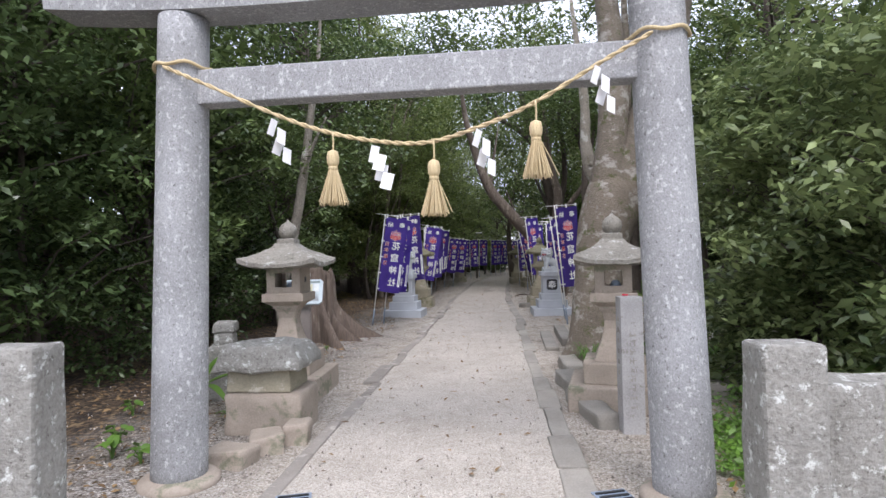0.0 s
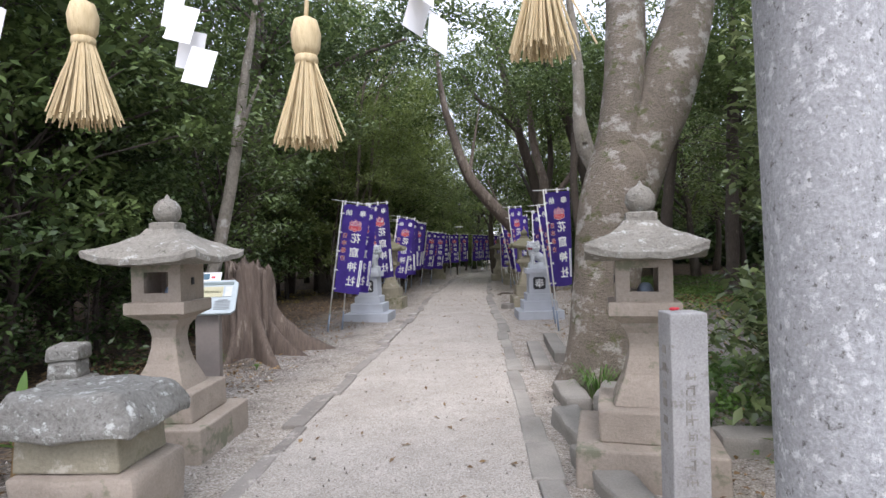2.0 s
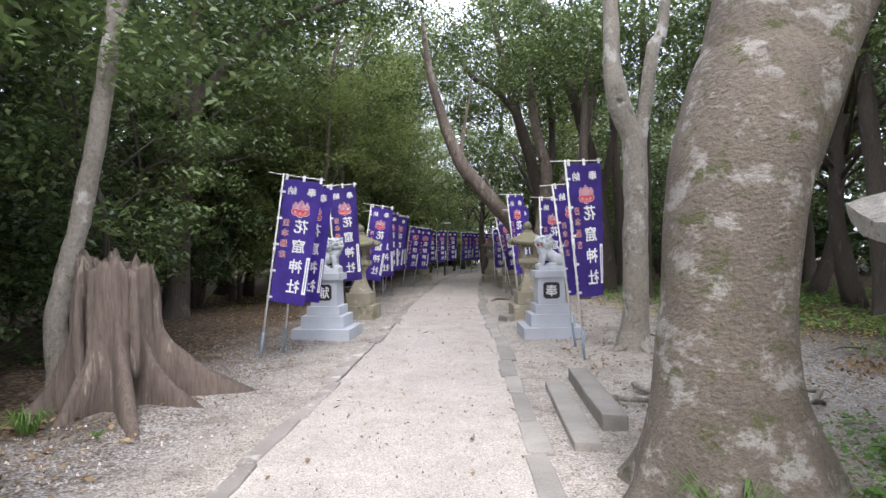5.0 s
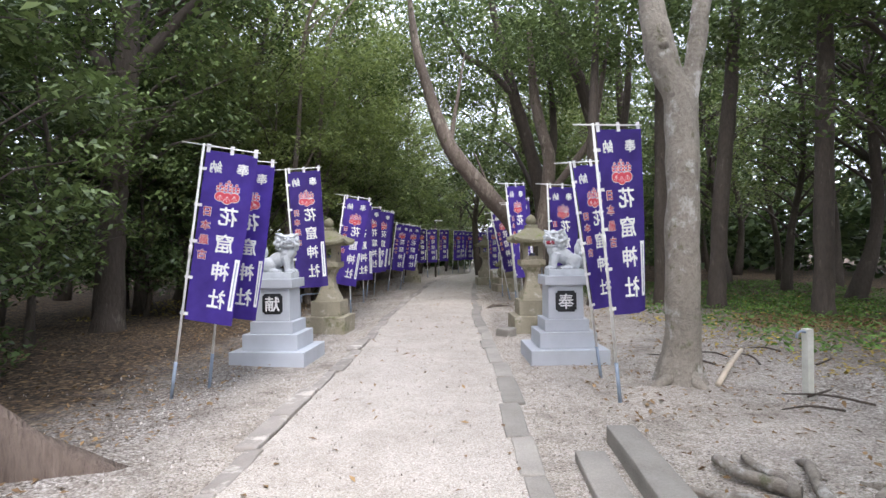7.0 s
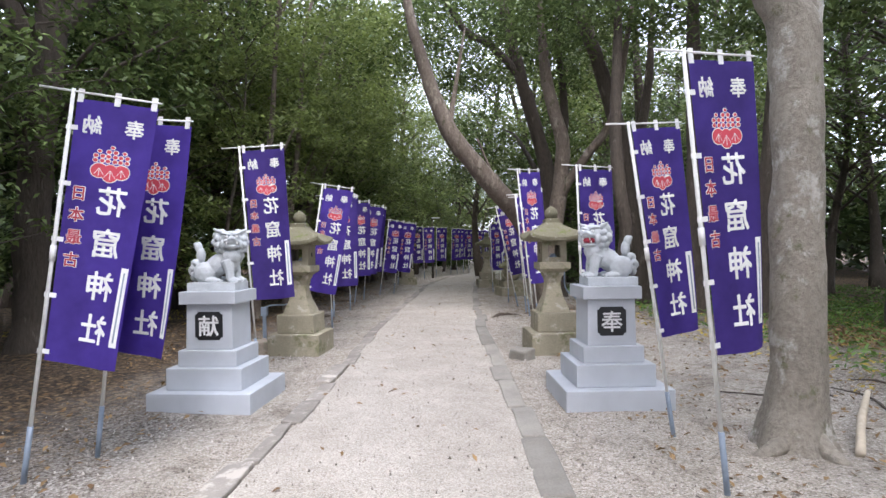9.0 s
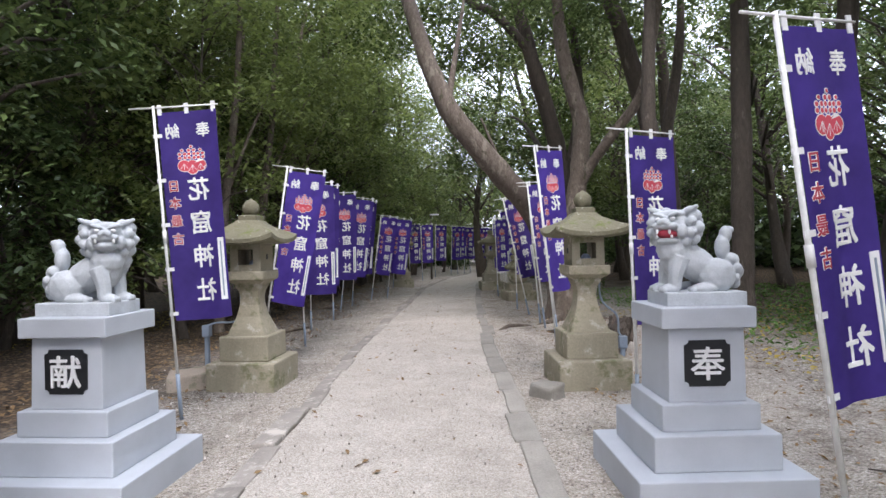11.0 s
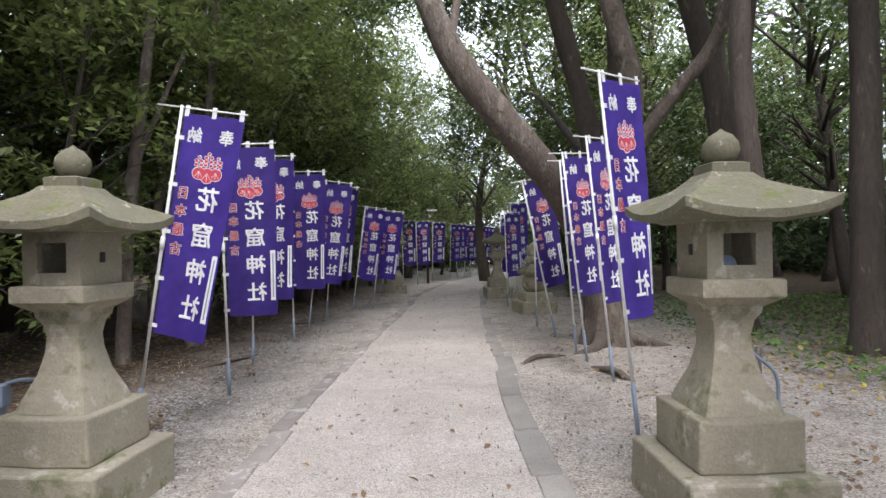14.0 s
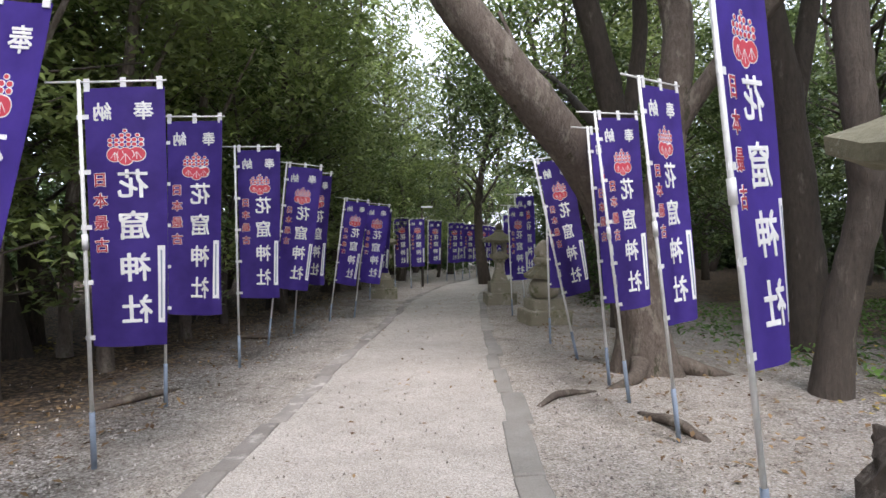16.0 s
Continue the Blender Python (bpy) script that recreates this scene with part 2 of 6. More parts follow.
def box(sx, sy, sz, at=(0, 0, 0), bevel=0.0, top=1.0, bm=None, rough=0.0, cuts=0, turn=None):
    """A block that stands on at; top: how far its upper face narrows; rough: uneven faces."""
    b = bmesh.new()
    bmesh.ops.create_cube(b, size=1)
    for v in b.verts:
        k = top if v.co.z > 0 else 1
        v.co = Vector((v.co.x * sx * k, v.co.y * sy * k, (v.co.z + 0.5) * sz))
    if bevel:
        bmesh.ops.bevel(b, geom=b.edges[:], offset=bevel, segments=2, affect="EDGES", profile=0.5)
    if cuts:
        bmesh.ops.subdivide_edges(b, edges=b.edges[:], cuts=cuts, use_grid_fill=True)
    if rough:
        for v in b.verts:
            p = v.co + Vector(at)
            v.co += Vector(noise.noise_vector(p * 4.0)) * rough + Vector(noise.noise_vector(p * 11.0)) * rough * 0.4
    m = Matrix.Translation(at) @ (turn or Matrix())
    b.transform(m)
    if bm is None:
        return b
    me = bpy.data.meshes.new("t")
    b.to_mesh(me)
    b.free()
    bm.from_mesh(me)
    bpy.data.meshes.remove(me)
    return bm


def rings(sections, bm=None, cap=True):
    """A skin over closed rings of points, all of one count."""
    bm = bm or bmesh.new()
    rows = [[bm.verts.new(p) for p in s] for s in sections]
    n = len(rows[0])
    for a, b in zip(rows, rows[1:]):
        for i in range(n):
            bm.faces.new((a[i], a[(i + 1) % n], b[(i + 1) % n], b[i]))
    if cap:
        bm.faces.new(rows[0][::-1])
        bm.faces.new(rows[-1])
    return bm


def square_ring(half, z, corner=0.0, lift=0.0, per=6):
    """A square ring with rounded corners; lift raises the corners."""
    pts = []
    for k in range(4):
        for i in range(per):
            u = -1 + 2 * i / per
            x, y = u, -1
            c = abs(u) ** 3
            p = Vector((x * half, y * half, z + lift * c))
            if abs(u) > 0.99:
                p.x, p.y = p.x * (1 - corner), p.y * (1 - corner)
            pts.append(Matrix.Rotation(k * math.pi / 2, 4, "Z") @ p)
    return pts


def round_ring(r, z, n=20, centre=(0, 0)):
    return [Vector((centre[0] + r * math.cos(2 * math.pi * i / n), centre[1] + r * math.sin(2 * math.pi * i / n), z)) for i in range(n)]


def square_lathe(profile, corner=0.03, bm=None):
    return rings([square_ring(h, z, corner) for h, z in profile], bm)


def lathe(profile, n=20, bm=None):
    return rings([round_ring(r, z, n) for r, z in profile], bm)


def spline(points, steps=6):
    """A smooth line through points (x, y, z, radius)."""
    pts = [Vector(p) for p in points]
    pts = [2 * pts[0] - pts[1]] + pts + [2 * pts[-1] - pts[-2]]
    out = []
    for a, b, c, d in zip(pts, pts[1:], pts[2:], pts[3:]):
        for i in range(steps):
            t = i / steps
            out.append(0.5 * ((2 * b) + (c - a) * t + (2 * a - 5 * b + 4 * c - d) * t * t + (3 * b - a - 3 * c + d) * t * t * t))
    out.append(pts[-2])
    return out


def tube(points, n=10, bm=None, steps=5, bumpy=0.0, flutes=0, flute=0.0, seed=0.0):
    """A tapering tube along points (x, y, z, radius), uneven if bumpy, with flutes at its foot."""
    bm = bm or bmesh.new()
    line = spline(points, steps) if steps else [Vector(p) for p in points]
    rows = []
    side = Vector((1, 0.01, 0))
    total = len(line)
    for k, p in enumerate(line):
        c = Vector(p[:3])
        a, b = Vector(line[max(k - 1, 0)][:3]), Vector(line[min(k + 1, total - 1)][:3])
        d = (b - a).normalized()
        u = (side - d * side.dot(d)).normalized()
        w = d.cross(u)
        ring = []
        for i in range(n):
            g = 2 * math.pi * i / n
            q = u * math.cos(g) + w * math.sin(g)
            r = p[3]
            if flutes:
                r *= 1 + flute * max(0, 1 - k / (total * 0.3)) ** 2 * max(0, math.sin(g * flutes * 0.5 + seed) ** 2 - 0.2)
            if bumpy:
                r *= 1 + bumpy * noise.noise((c + q * p[3]) * (0.35 / max(p[3], 0.03)) * 2 + Vector((seed, 0, 0)))
            ring.append(c + q * r)
        rows.append(ring)
        side = u
    return rings(rows, bm)


def join(bm, other):
    me = bpy.data.meshes.new("t")
    other.to_mesh(me)
    other.free()
    bm.from_mesh(me)
    bpy.data.meshes.remove(me)
    return bm


def thing(name, at, label, category, group="", kind=""):
    ob = new(name)
    ob.empty_display_size = 0.1
    ob.matrix_basis = at
    return tagged(ob, label, category, group, kind)


def glyph(text, size, thick, material, mirrored=False, weight=1.0):
    """A character of the built-in font as a mesh, centred, in the xz plane, facing -y."""
    c = bpy.data.curves.new("lettering", "FONT")
    c.body, c.size, c.extrude, c.align_x, c.align_y = text, size, thick, "CENTER", "CENTER"
    c.resolution_u = 2
    ob = bpy.data.objects.new("lettering", c)
    scene.collection.objects.link(ob)
    me = bpy.data.meshes.new_from_object(ob.evaluated_get(bpy.context.evaluated_depsgraph_get()))
    bpy.data.objects.remove(ob)
    bpy.data.curves.remove(c)
    # a heavier, brush-like stroke: the shape laid twice, a little apart
    bm = bmesh.new()
    for dx, dy, dz in ((-1.6, -1.0, 0.0), (1.6, 1.0, 0.0003), (-1.0, 1.6, 0.0006), (1.0, -1.6, 0.0009)):
        one = bmesh.new()
        one.from_mesh(me)
        one.transform(Matrix.Translation((dx * size * 0.011 * weight, dy * size * 0.011 * weight, 0)) @ Matrix.Diagonal((1, 1, 1 + dz * 200, 1)))
        join(bm, one)
    bm.to_mesh(me)
    bm.free()
    xs = [v.co.x for v in me.vertices]
    ys = [v.co.y for v in me.vertices]
    mid = Vector(((min(xs) + max(xs)) / 2, (min(ys) + max(ys)) / 2, 0))
    me.transform(Matrix.Translation(-mid))
    me.transform(Matrix.Rotation(math.pi / 2, 4, "X"))
    if mirrored:
        me.transform(Matrix.Diagonal((-1, 1, 1, 1)))
        me.flip_normals()
    me.materials.clear()
    me.materials.append(material)
    return me


# ---- the way and the ground ----
LEFT = [(-4, -1.75), (3.6, -1.08), (5, -0.95), (7.4, -0.73), (10.2, -0.42), (13, -0.15), (15.5, 0.10), (18.5, 0.30), (21.1, 0.58), (25.4, 1.10), (31, 1.75), (37, 3.1), (42, 5.0), (50, 9.5)]
RIGHT = [(-4, 0.05), (3.8, 0.76), (5.2, 0.88), (8, 1.16), (10, 1.33), (13.3, 1.66), (15.4, 1.80), (18.6, 2.05), (22.2, 2.42), (25.8, 2.80), (32.5, 3.70), (38, 5.2), (42, 7.0), (50, 11.8)]


def edge(line, y):
    return float(np.interp(y, [p[0] for p in line], [p[1] for p in line]))


def build_ground():
    m, nodes, links, b = shader("forest_floor", 0.95)
    tc = nodes.new("ShaderNodeTexCoord")
    co = tc.outputs["Object"]
    sep = nodes.new("ShaderNodeSeparateXYZ")
    links.new(co, sep.inputs[0])
    # distance from the middle of the way
    mid = nodes.new("ShaderNodeMath")
    mid.operation = "MULTIPLY_ADD"
    mid.inputs[1].default_value, mid.inputs[2].default_value = -0.094, 0.50
    links.new(sep.outputs[1], mid.inputs[0])
    dist = nodes.new("ShaderNodeMath")
    links.new(sep.outputs[0], dist.inputs[0])
    links.new(mid.outputs[0], dist.inputs[1])
    ab = nodes.new("ShaderNodeMath")
    ab.operation = "ABSOLUTE"
    links.new(dist.outputs[0], ab.inputs[0])
    wob = noise_node(nodes, links, co, 0.9, 5, 0.65)
    add = nodes.new("ShaderNodeMath")
    add.operation = "MULTIPLY_ADD"
    add.inputs[1].default_value = 2.4
    links.new(wob.outputs[0], add.inputs[0])
    skew = nodes.new("ShaderNodeMath")
    skew.operation = "MULTIPLY_ADD"
    skew.inputs[1].default_value = -0.36
    links.new(dist.outputs[0], skew.inputs[0])
    links.new(ab.outputs[0], skew.inputs[2])
    links.new(skew.outputs[0], add.inputs[2])
    mids = noise_node(nodes, links, co, 9, 6, 0.75)
    pale, high = gravel_colour(nodes, links, co, 72, [(0.0, (0.20, 0.17, 0.145)), (0.10, (0.45, 0.41, 0.36)), (0.6, (0.585, 0.545, 0.48)), (1.0, (0.74, 0.69, 0.64))], (0.66, 0.63, 0.60))
    grey, _ = gravel_colour(nodes, links, co, 50, [(0.0, (0.12, 0.10, 0.08)), (0.25, (0.34, 0.315, 0.29)), (0.7, (0.51, 0.485, 0.455)), (1.0, (0.70, 0.68, 0.65))], (0.50, 0.47, 0.44))
    soil, _ = gravel_colour(nodes, links, co, 22, [(0.0, (0.035, 0.025, 0.017)), (0.4, (0.10, 0.070, 0.045)), (0.75, (0.20, 0.135, 0.075)), (1.0, (0.33, 0.24, 0.13))], (0.35, 0.32, 0.30))
    f1 = ramp(nodes, [(0.0, (0, 0, 0)), (1.0, (1, 1, 1))])
    f2 = ramp(nodes, [(0.0, (0, 0, 0)), (1.0, (1, 1, 1))])
    for f, lo, hi in ((f1, 2.7, 4.0), (f2, 4.0, 5.8)):
        mr = nodes.new("ShaderNodeMapRange")
        mr.inputs[1].default_value, mr.inputs[2].default_value = lo, hi
        links.new(add.outputs[0], mr.inputs[0])
        links.new(mr.outputs[0], f.inputs[0])
    col = mixed(nodes, links, f1.outputs[0], pale, grey)
    col = mixed(nodes, links, f2.outputs[0], col, soil)
    big = noise_node(nodes, links, co, 1.7, 4)
    rb = ramp(nodes, [(0.30, (0.46, 0.44, 0.41)), (0.44, (0.88, 0.87, 0.85)), (0.6, (1, 1, 1))])
    links.new(big.outputs[0], rb.inputs[0])
    rm = ramp(nodes, [(0.36, (0.66, 0.62, 0.57)), (0.55, (1, 1, 1))])
    links.new(mids.outputs[0], rm.inputs[0])
    col = mixed(nodes, links, 0.7, col, rm.outputs[0], "MULTIPLY")
    col = mixed(nodes, links, 0.8, col, rb.outputs[0], "MULTIPLY")
    links.new(col, b.inputs["Base Color"])
    bp = nodes.new("ShaderNodeBump")
    bp.inputs["Strength"].default_value, bp.inputs["Distance"].default_value = 0.8, 0.02
    bp.invert = True
    links.new(high, bp.inputs["Height"])
    links.new(bp.outputs[0], b.inputs["Normal"])
    bm = bmesh.new()
    xs = [-400, -150, -60, -30] + [x * 0.5 for x in range(-40, 61)] + [45, 90, 200, 400]
    ys = [-300, -100, -40, -20] + [y * 0.5 for y in range(-16, 121)] + [75, 110, 200, 500]
    grid = []
    for y in ys:
        row = []
        for x in xs:
            d = min(abs(x - edge(LEFT, y)), abs(x - edge(RIGHT, y))) if not edge(LEFT, y) < x < edge(RIGHT, y) else 0
            z = -0.012 + min(1, max(0, d - 0.5)) * 0.06 * (noise.noise((x * 0.8, y * 0.8, 0)) + 0.25)
            row.append(bm.verts.new((x, y, z)))
        grid.append(row)
    for a, c in zip(grid, grid[1:]):
        for i in range(len(xs) - 1):
            bm.faces.new((a[i], a[i + 1], c[i + 1], c[i]))
    tagged(part("ground", bm, m, smooth=True), "pale gravel and dark leaf-littered forest soil", "ground", kind="structure")


def build_path():
    bm = bmesh.new()
    prev = None
    y = -4.0
    while y <= 50:
        l, r = edge(LEFT, y) - 0.02, edge(RIGHT, y) + 0.02
        row = [bm.verts.new((l + (r - l) * i / 8, y, 0.004 + 0.008 * noise.noise((i * 0.3, y, 3)))) for i in range(9)]
        if prev:
            for i in range(8):
                bm.faces.new((prev[i], prev[i + 1], row[i + 1], row[i]))
        prev = row
        y += 0.25
    tagged(part("path", bm, M_PATH, smooth=True), "straight pale fine-gravel shrine path", "path", kind="structure")


def build_kerbs():
    rng = random.Random(5)
    for name, line, sign in (("kerb_left", LEFT, -1), ("kerb_right", RIGHT, 1)):
        root = thing(name, Matrix(), "flat grey kerb stones set flush along the gravel path", "kerb", kind="structure")
        y = 1.5
        while y < 40:
            n = rng.uniform(0.55, 1.05)
            w = rng.uniform(0.14, 0.22) if sign > 0 else rng.uniform(0.11, 0.2)
            a, c = Vector((edge(line, y), y, 0)), Vector((edge(line, y + n), y + n, 0))
            d = c - a
            mid = (a + c) / 2 + Vector((sign * w / 2 + rng.uniform(-0.04, 0.03), 0, -0.060 if sign > 0 else -0.063))
            bm = box(w, d.length - 0.018, 0.078 + rng.uniform(-0.006, 0.008), rough=0.014, bevel=0.012, cuts=4)
            part("kerb_stone", bm, M_KERB if sign > 0 else M_SANDED, root, at=Matrix.Translation(mid) @ Matrix.Rotation(-math.atan2(d.x, d.y) + rng.uniform(-0.02, 0.02), 4, "Z"))
            y += n


build_ground()
build_path()
build_kerbs()


# ---- gate ----
def build_torii():
    a, c = Vector((-1.85, 3.905, 0)), Vector((1.445, 3.475, 0))
    yaw = math.atan2(c.y - a.y, c.x - a.x)
    mid = (a + c) / 2
    half = (c - a).length / 2
    root = thing("torii_gate", Matrix.Translation(mid) @ Matrix.Rotation(yaw, 4, "Z"), "grey speckled granite gate with two round pillars and two beams", "gate")
    for s in (-1, 1):
        prof = [(s * half, 0, -0.05, 0.184), (s * (half - 0.03), 0, 1.0, 0.177), (s * (half - 0.06), 0, 2.0, 0.171), (s * (half - 0.095), 0, 3.18, 0.165)]
        part("pillar", tube(prof, 40, steps=6), M_TORII, root, smooth=True)
        part("pillar_base", lathe([(0.27, -0.03), (0.27, 0.015), (0.25, 0.04), (0.19, 0.055)], 32), M_OLD, root, smooth=True, at=Matrix.Translation((s * half, 0, 0)))
    part("tie_beam", box(2 * half - 0.45, 0.16, 0.235, (0, 0, 2.57), bevel=0.012), M_TORII, root)
    n = 24
    secs = []
    for i in range(n + 1):
        x = (i / n * 2 - 1) * (half + 0.85)
        up = 0.10 * (abs(i / n * 2 - 1)) ** 3
        secs.append([Vector((x, y, z + up)) for y, z in ((-0.15, 3.17), (0.15, 3.17), (0.17, 3.40), (-0.17, 3.40))])
    part("lintel", rings(secs), M_TORII, root)
    secs = [[Vector((v.x * 1.03, v.y * 1.35, v.z + (0.23 if v.z < 3.3 + 0.1 * 0 else 0.22))) for v in s] for s in secs]
    part("cap_beam", rings(secs), M_TORII, root)
    return root


torii = build_torii()


# ---- stone lanterns ----
def ball_profile(r, z, tip=0.35):
    return [(r * 0.55, z), (r * 0.86, z + r * 0.3), (r, z + r * 0.75), (r * 0.93, z + r * 1.2), (r * 0.62, z + r * 1.62), (r * 0.2, z + r * 1.85), (r * 0.14, z + r * (1.85 + tip * 0.6)), (0.004, z + r * (1.9 + tip))]


def firebox(root, half, z, h, material, win=0.5):
    """Four corner-joined walls with windows front and back, and black blocks as the shade of round side holes."""
    t = half * 0.28
    bm = bmesh.new()
    w = half * win
    for s in (-1, 1):
        for x, sx in ((-(half + w) / 2, half - w), ((half + w) / 2, half - w)):
            box(sx, t, h, (x, s * (half - t / 2), z), bm=bm)
        box(2 * w, t, h * 0.24, (0, s * (half - t / 2), z), bm=bm)
        box(2 * w, t, h * 0.20, (0, s * (half - t / 2), z + h * 0.80), bm=bm)
        box(t, 2 * (half - t), h, (s * (half - t / 2), 0, z), bm=bm)
    bmesh.ops.remove_doubles(bm, verts=bm.verts[:], dist=0.0005)
    lamp_box = part("firebox", bm, material, root)
    # side walls are closed: the dark of each hole is a black block
    for s in (-1, 1):
        part("hole_shade", box(0.012, half * 0.22, h * 0.2, (s * (half + 0.001), 0, z + h * 0.42), bevel=0.004), M_BLACK, lamp_box)
    part("lamp_bulb", lathe([(0.02, 0), (0.05, 0.01), (0.055, 0.06), (0.04, 0.10), (0.02, 0.115)], 12), M_SLEEVE, lamp_box, "grey lamp inside the firebox", True, Matrix.Translation((0.02, 0, z)))


def roof_stone(half, z, h, lift, thick, top, rough):
    secs = [square_ring(half * 0.62, z, 0.02, 0), square_ring(half, z + 0.01, 0.01, lift), square_ring(half * 1.01, z + thick, 0.01, lift * 1.15)]
    for k in range(1, 7):
        u = k / 6
        secs.append(square_ring(half * (1 - u) ** 1.25 + top * (1 - (1 - u) ** 1.25), z + thick + (h - thick) * u ** 0.85, 0.02, lift * (1 - u) ** 2.2))
    bm = rings(secs)
    bmesh.ops.subdivide_edges(bm, edges=bm.edges[:], cuts=1, use_grid_fill=True)
    for v in bm.verts:
        v.co += Vector(noise.noise_vector(v.co * 5)) * rough + Vector(noise.noise_vector(v.co * 17)) * rough * 0.45
    return bm


def lantern(at, name, label, group, stone, roofm, base=((0.36, 0.28), (0.26, 0.26)), shaft=((0.205, 0.58), (0.185, 0.64), (0.13, 0.77), (0.103, 0.89), (0.097, 0.97), (0.11, 1.04), (0.135, 1.08)), shelf=(0.13, 0.135, 0.20, 0.21, 0.205), roof=(0.372, 0.25, 0.055), box_half=0.165, box_h=0.285, ball=0.092, ball_tip=0.1, rough=0.008):
    root = thing(name, at, label, "stone lantern", group)
    z = 0.0
    for k, (hw, h) in enumerate(base):
        part("base_stone", box(2 * hw, 2 * hw, h + (0.05 if k == 0 else 0), (0, 0, z - (0.05 if k == 0 else 0)), bevel=0.015, rough=0.008, cuts=3), stone, root)
        z += h
    dz = z - 0.58
    bm = square_lathe([(r, q + dz) for r, q in shaft], 0.04)
    part("shaft", bm, stone, root)
    z = shaft[-1][1] + dz
    part("shelf", square_lathe([(shelf[0], z), (shelf[1], z + 0.03), (shelf[2], z + 0.075), (shelf[3], z + 0.085), (shelf[3], z + 0.16), (shelf[4], z + 0.17)], 0.01), stone, root)
    z += 0.17
    firebox(root, box_half, z, box_h, stone)
    z += box_h
    part("roof", roof_stone(roof[0], z, roof[1], roof[2], 0.05, 0.11, rough), roofm, root, smooth=False)
    z += roof[1]
    part("neck", square_lathe([(0.10, z - 0.01), (0.10, z + 0.05), (0.075, z + 0.06)], 0.02), roofm, root)
    part("finial", lathe(ball_profile(ball, z + 0.055, ball_tip), 20), roofm, root, smooth=True)
    return root


def ground_pose(x, y, deg=0.0, z=0.0):
    return Matrix.Translation((x, y, z)) @ Matrix.Rotation(radians(deg), 4, "Z")


mid_l = lantern(ground_pose(-0.68, 16.95, -9), "stone_lantern", "mossy buff sandstone lantern on a two-step base beside the path", "lanterns along the path", M_MOSSY, M_MOSSROOF)
copy_thing(mid_l, ground_pose(2.81, 16.5, -2))
lantern(ground_pose(-1.77, 6.47, -4), "stone_lantern", "old weathered stone lantern with a wide uneven lichened roof", "pair of old lanterns", M_OLD, M_ROOF, base=((0.44, 0.24), (0.31, 0.22)), shelf=(0.14, 0.15, 0.225, 0.235, 0.23), roof=(0.425, 0.27, 0.05), box_half=0.19, box_h=0.285, ball=0.105, ball_tip=0.25, rough=0.02)
lantern(ground_pose(1.71, 5.70, -17), "stone_lantern", "old weathered stone lantern beside the great tree", "pair of old lanterns", M_OLD, M_ROOF, base=((0.44, 0.23), (0.30, 0.21)), shelf=(0.14, 0.15, 0.215, 0.225, 0.22), roof=(0.365, 0.255, 0.05), box_half=0.175, box_h=0.275, ball=0.10, ball_tip=0.25, rough=0.02)
copy_thing(mid_l, ground_pose(3.78, 29.3, 0))
copy_thing(mid_l, ground_pose(0.9, 31.5, 0))


def five_ring_stone(at):
    """Square base, round stone, curved roof, bowl and bud, set on one another."""
    root = thing("stone_pagoda", at, "mossy weathered five-tiered stone pagoda on a square base", "stone pagoda")
    part("base_stone", box(0.78, 0.74, 0.30, (0, 0, -0.05), bevel=0.03, rough=0.02, cuts=4), M_MOSSY, root, smooth=True)
    part("base_stone", box(0.60, 0.58, 0.20, (0, 0, 0.24), bevel=0.02, rough=0.012, cuts=4), M_MOSSY, root, smooth=True)
    part("round_stone", lathe([(0.17, 0.43), (0.25, 0.50), (0.275, 0.61), (0.25, 0.73), (0.18, 0.80)], 20), M_MOSSY, root, smooth=True)
    part("roof_stone", roof_stone(0.29, 0.79, 0.24, 0.03, 0.06, 0.13, 0.012), M_MOSSROOF, root)
    part("bowl_stone", lathe([(0.10, 1.02), (0.17, 1.06), (0.19, 1.13), (0.18, 1.18)], 18), M_MOSSY, root, smooth=True)
    part("bud_stone", lathe([(0.11, 1.17), (0.17, 1.25), (0.165, 1.33), (0.10, 1.43), (0.02, 1.49)], 18), M_MOSSY, root, smooth=True)


five_ring_stone(ground_pose(3.95, 25.6, 6))


def rotten_log(at):
    root = thing("rotten_log", at, "dark rotten hollow log standing against the lantern base", "log")
    rng = random.Random(6)
    rows = []
    for k in range(9):
        u = k / 8
        ring = []
        for i in range(26):
            a = 2 * math.pi * i / 26
            q = Vector((math.cos(a), math.sin(a), 0))
            r = 0.19 * (1 + 0.55 * noise.noise((q.x * 2.5, q.y * 2.5, u * 3.5)) + 0.35 * noise.noise((q.x * 7, q.y * 7, u * 6)))
            ring.append(Vector((r * q.x + 0.28 * u, r * q.y + 0.05 * u, -0.05 + 0.62 * u + (0.12 * noise.noise((q.x * 4, q.y * 4, 3)) if k == 8 else 0))))
        rows.append(ring)
    rows.append([v * 0.55 + (sum(rows[-1], Vector()) / 26) * 0.45 - Vector((0, 0, 0.12)) for v in rows[-1]])
    part("shell", rings(rows), M_BARKDARK, root)
    for k in range(4):
        a = rng.uniform(0, 6.28)
        part("splinter", tube([(0.2 * math.cos(a) + 0.2, 0.2 * math.sin(a), 0.2, 0.03), (0.2 * math.cos(a) + 0.28, 0.2 * math.sin(a), 0.5, 0.025), (0.2 * math.cos(a) + 0.32, 0.2 * math.sin(a), 0.5 + rng.uniform(0.1, 0.25), 0.008)], 7, bumpy=0.4), M_STUMP, root, smooth=True)


rotten_log(ground_pose(3.62, 17.97, 15) @ Matrix.Scale(0.78, 4))


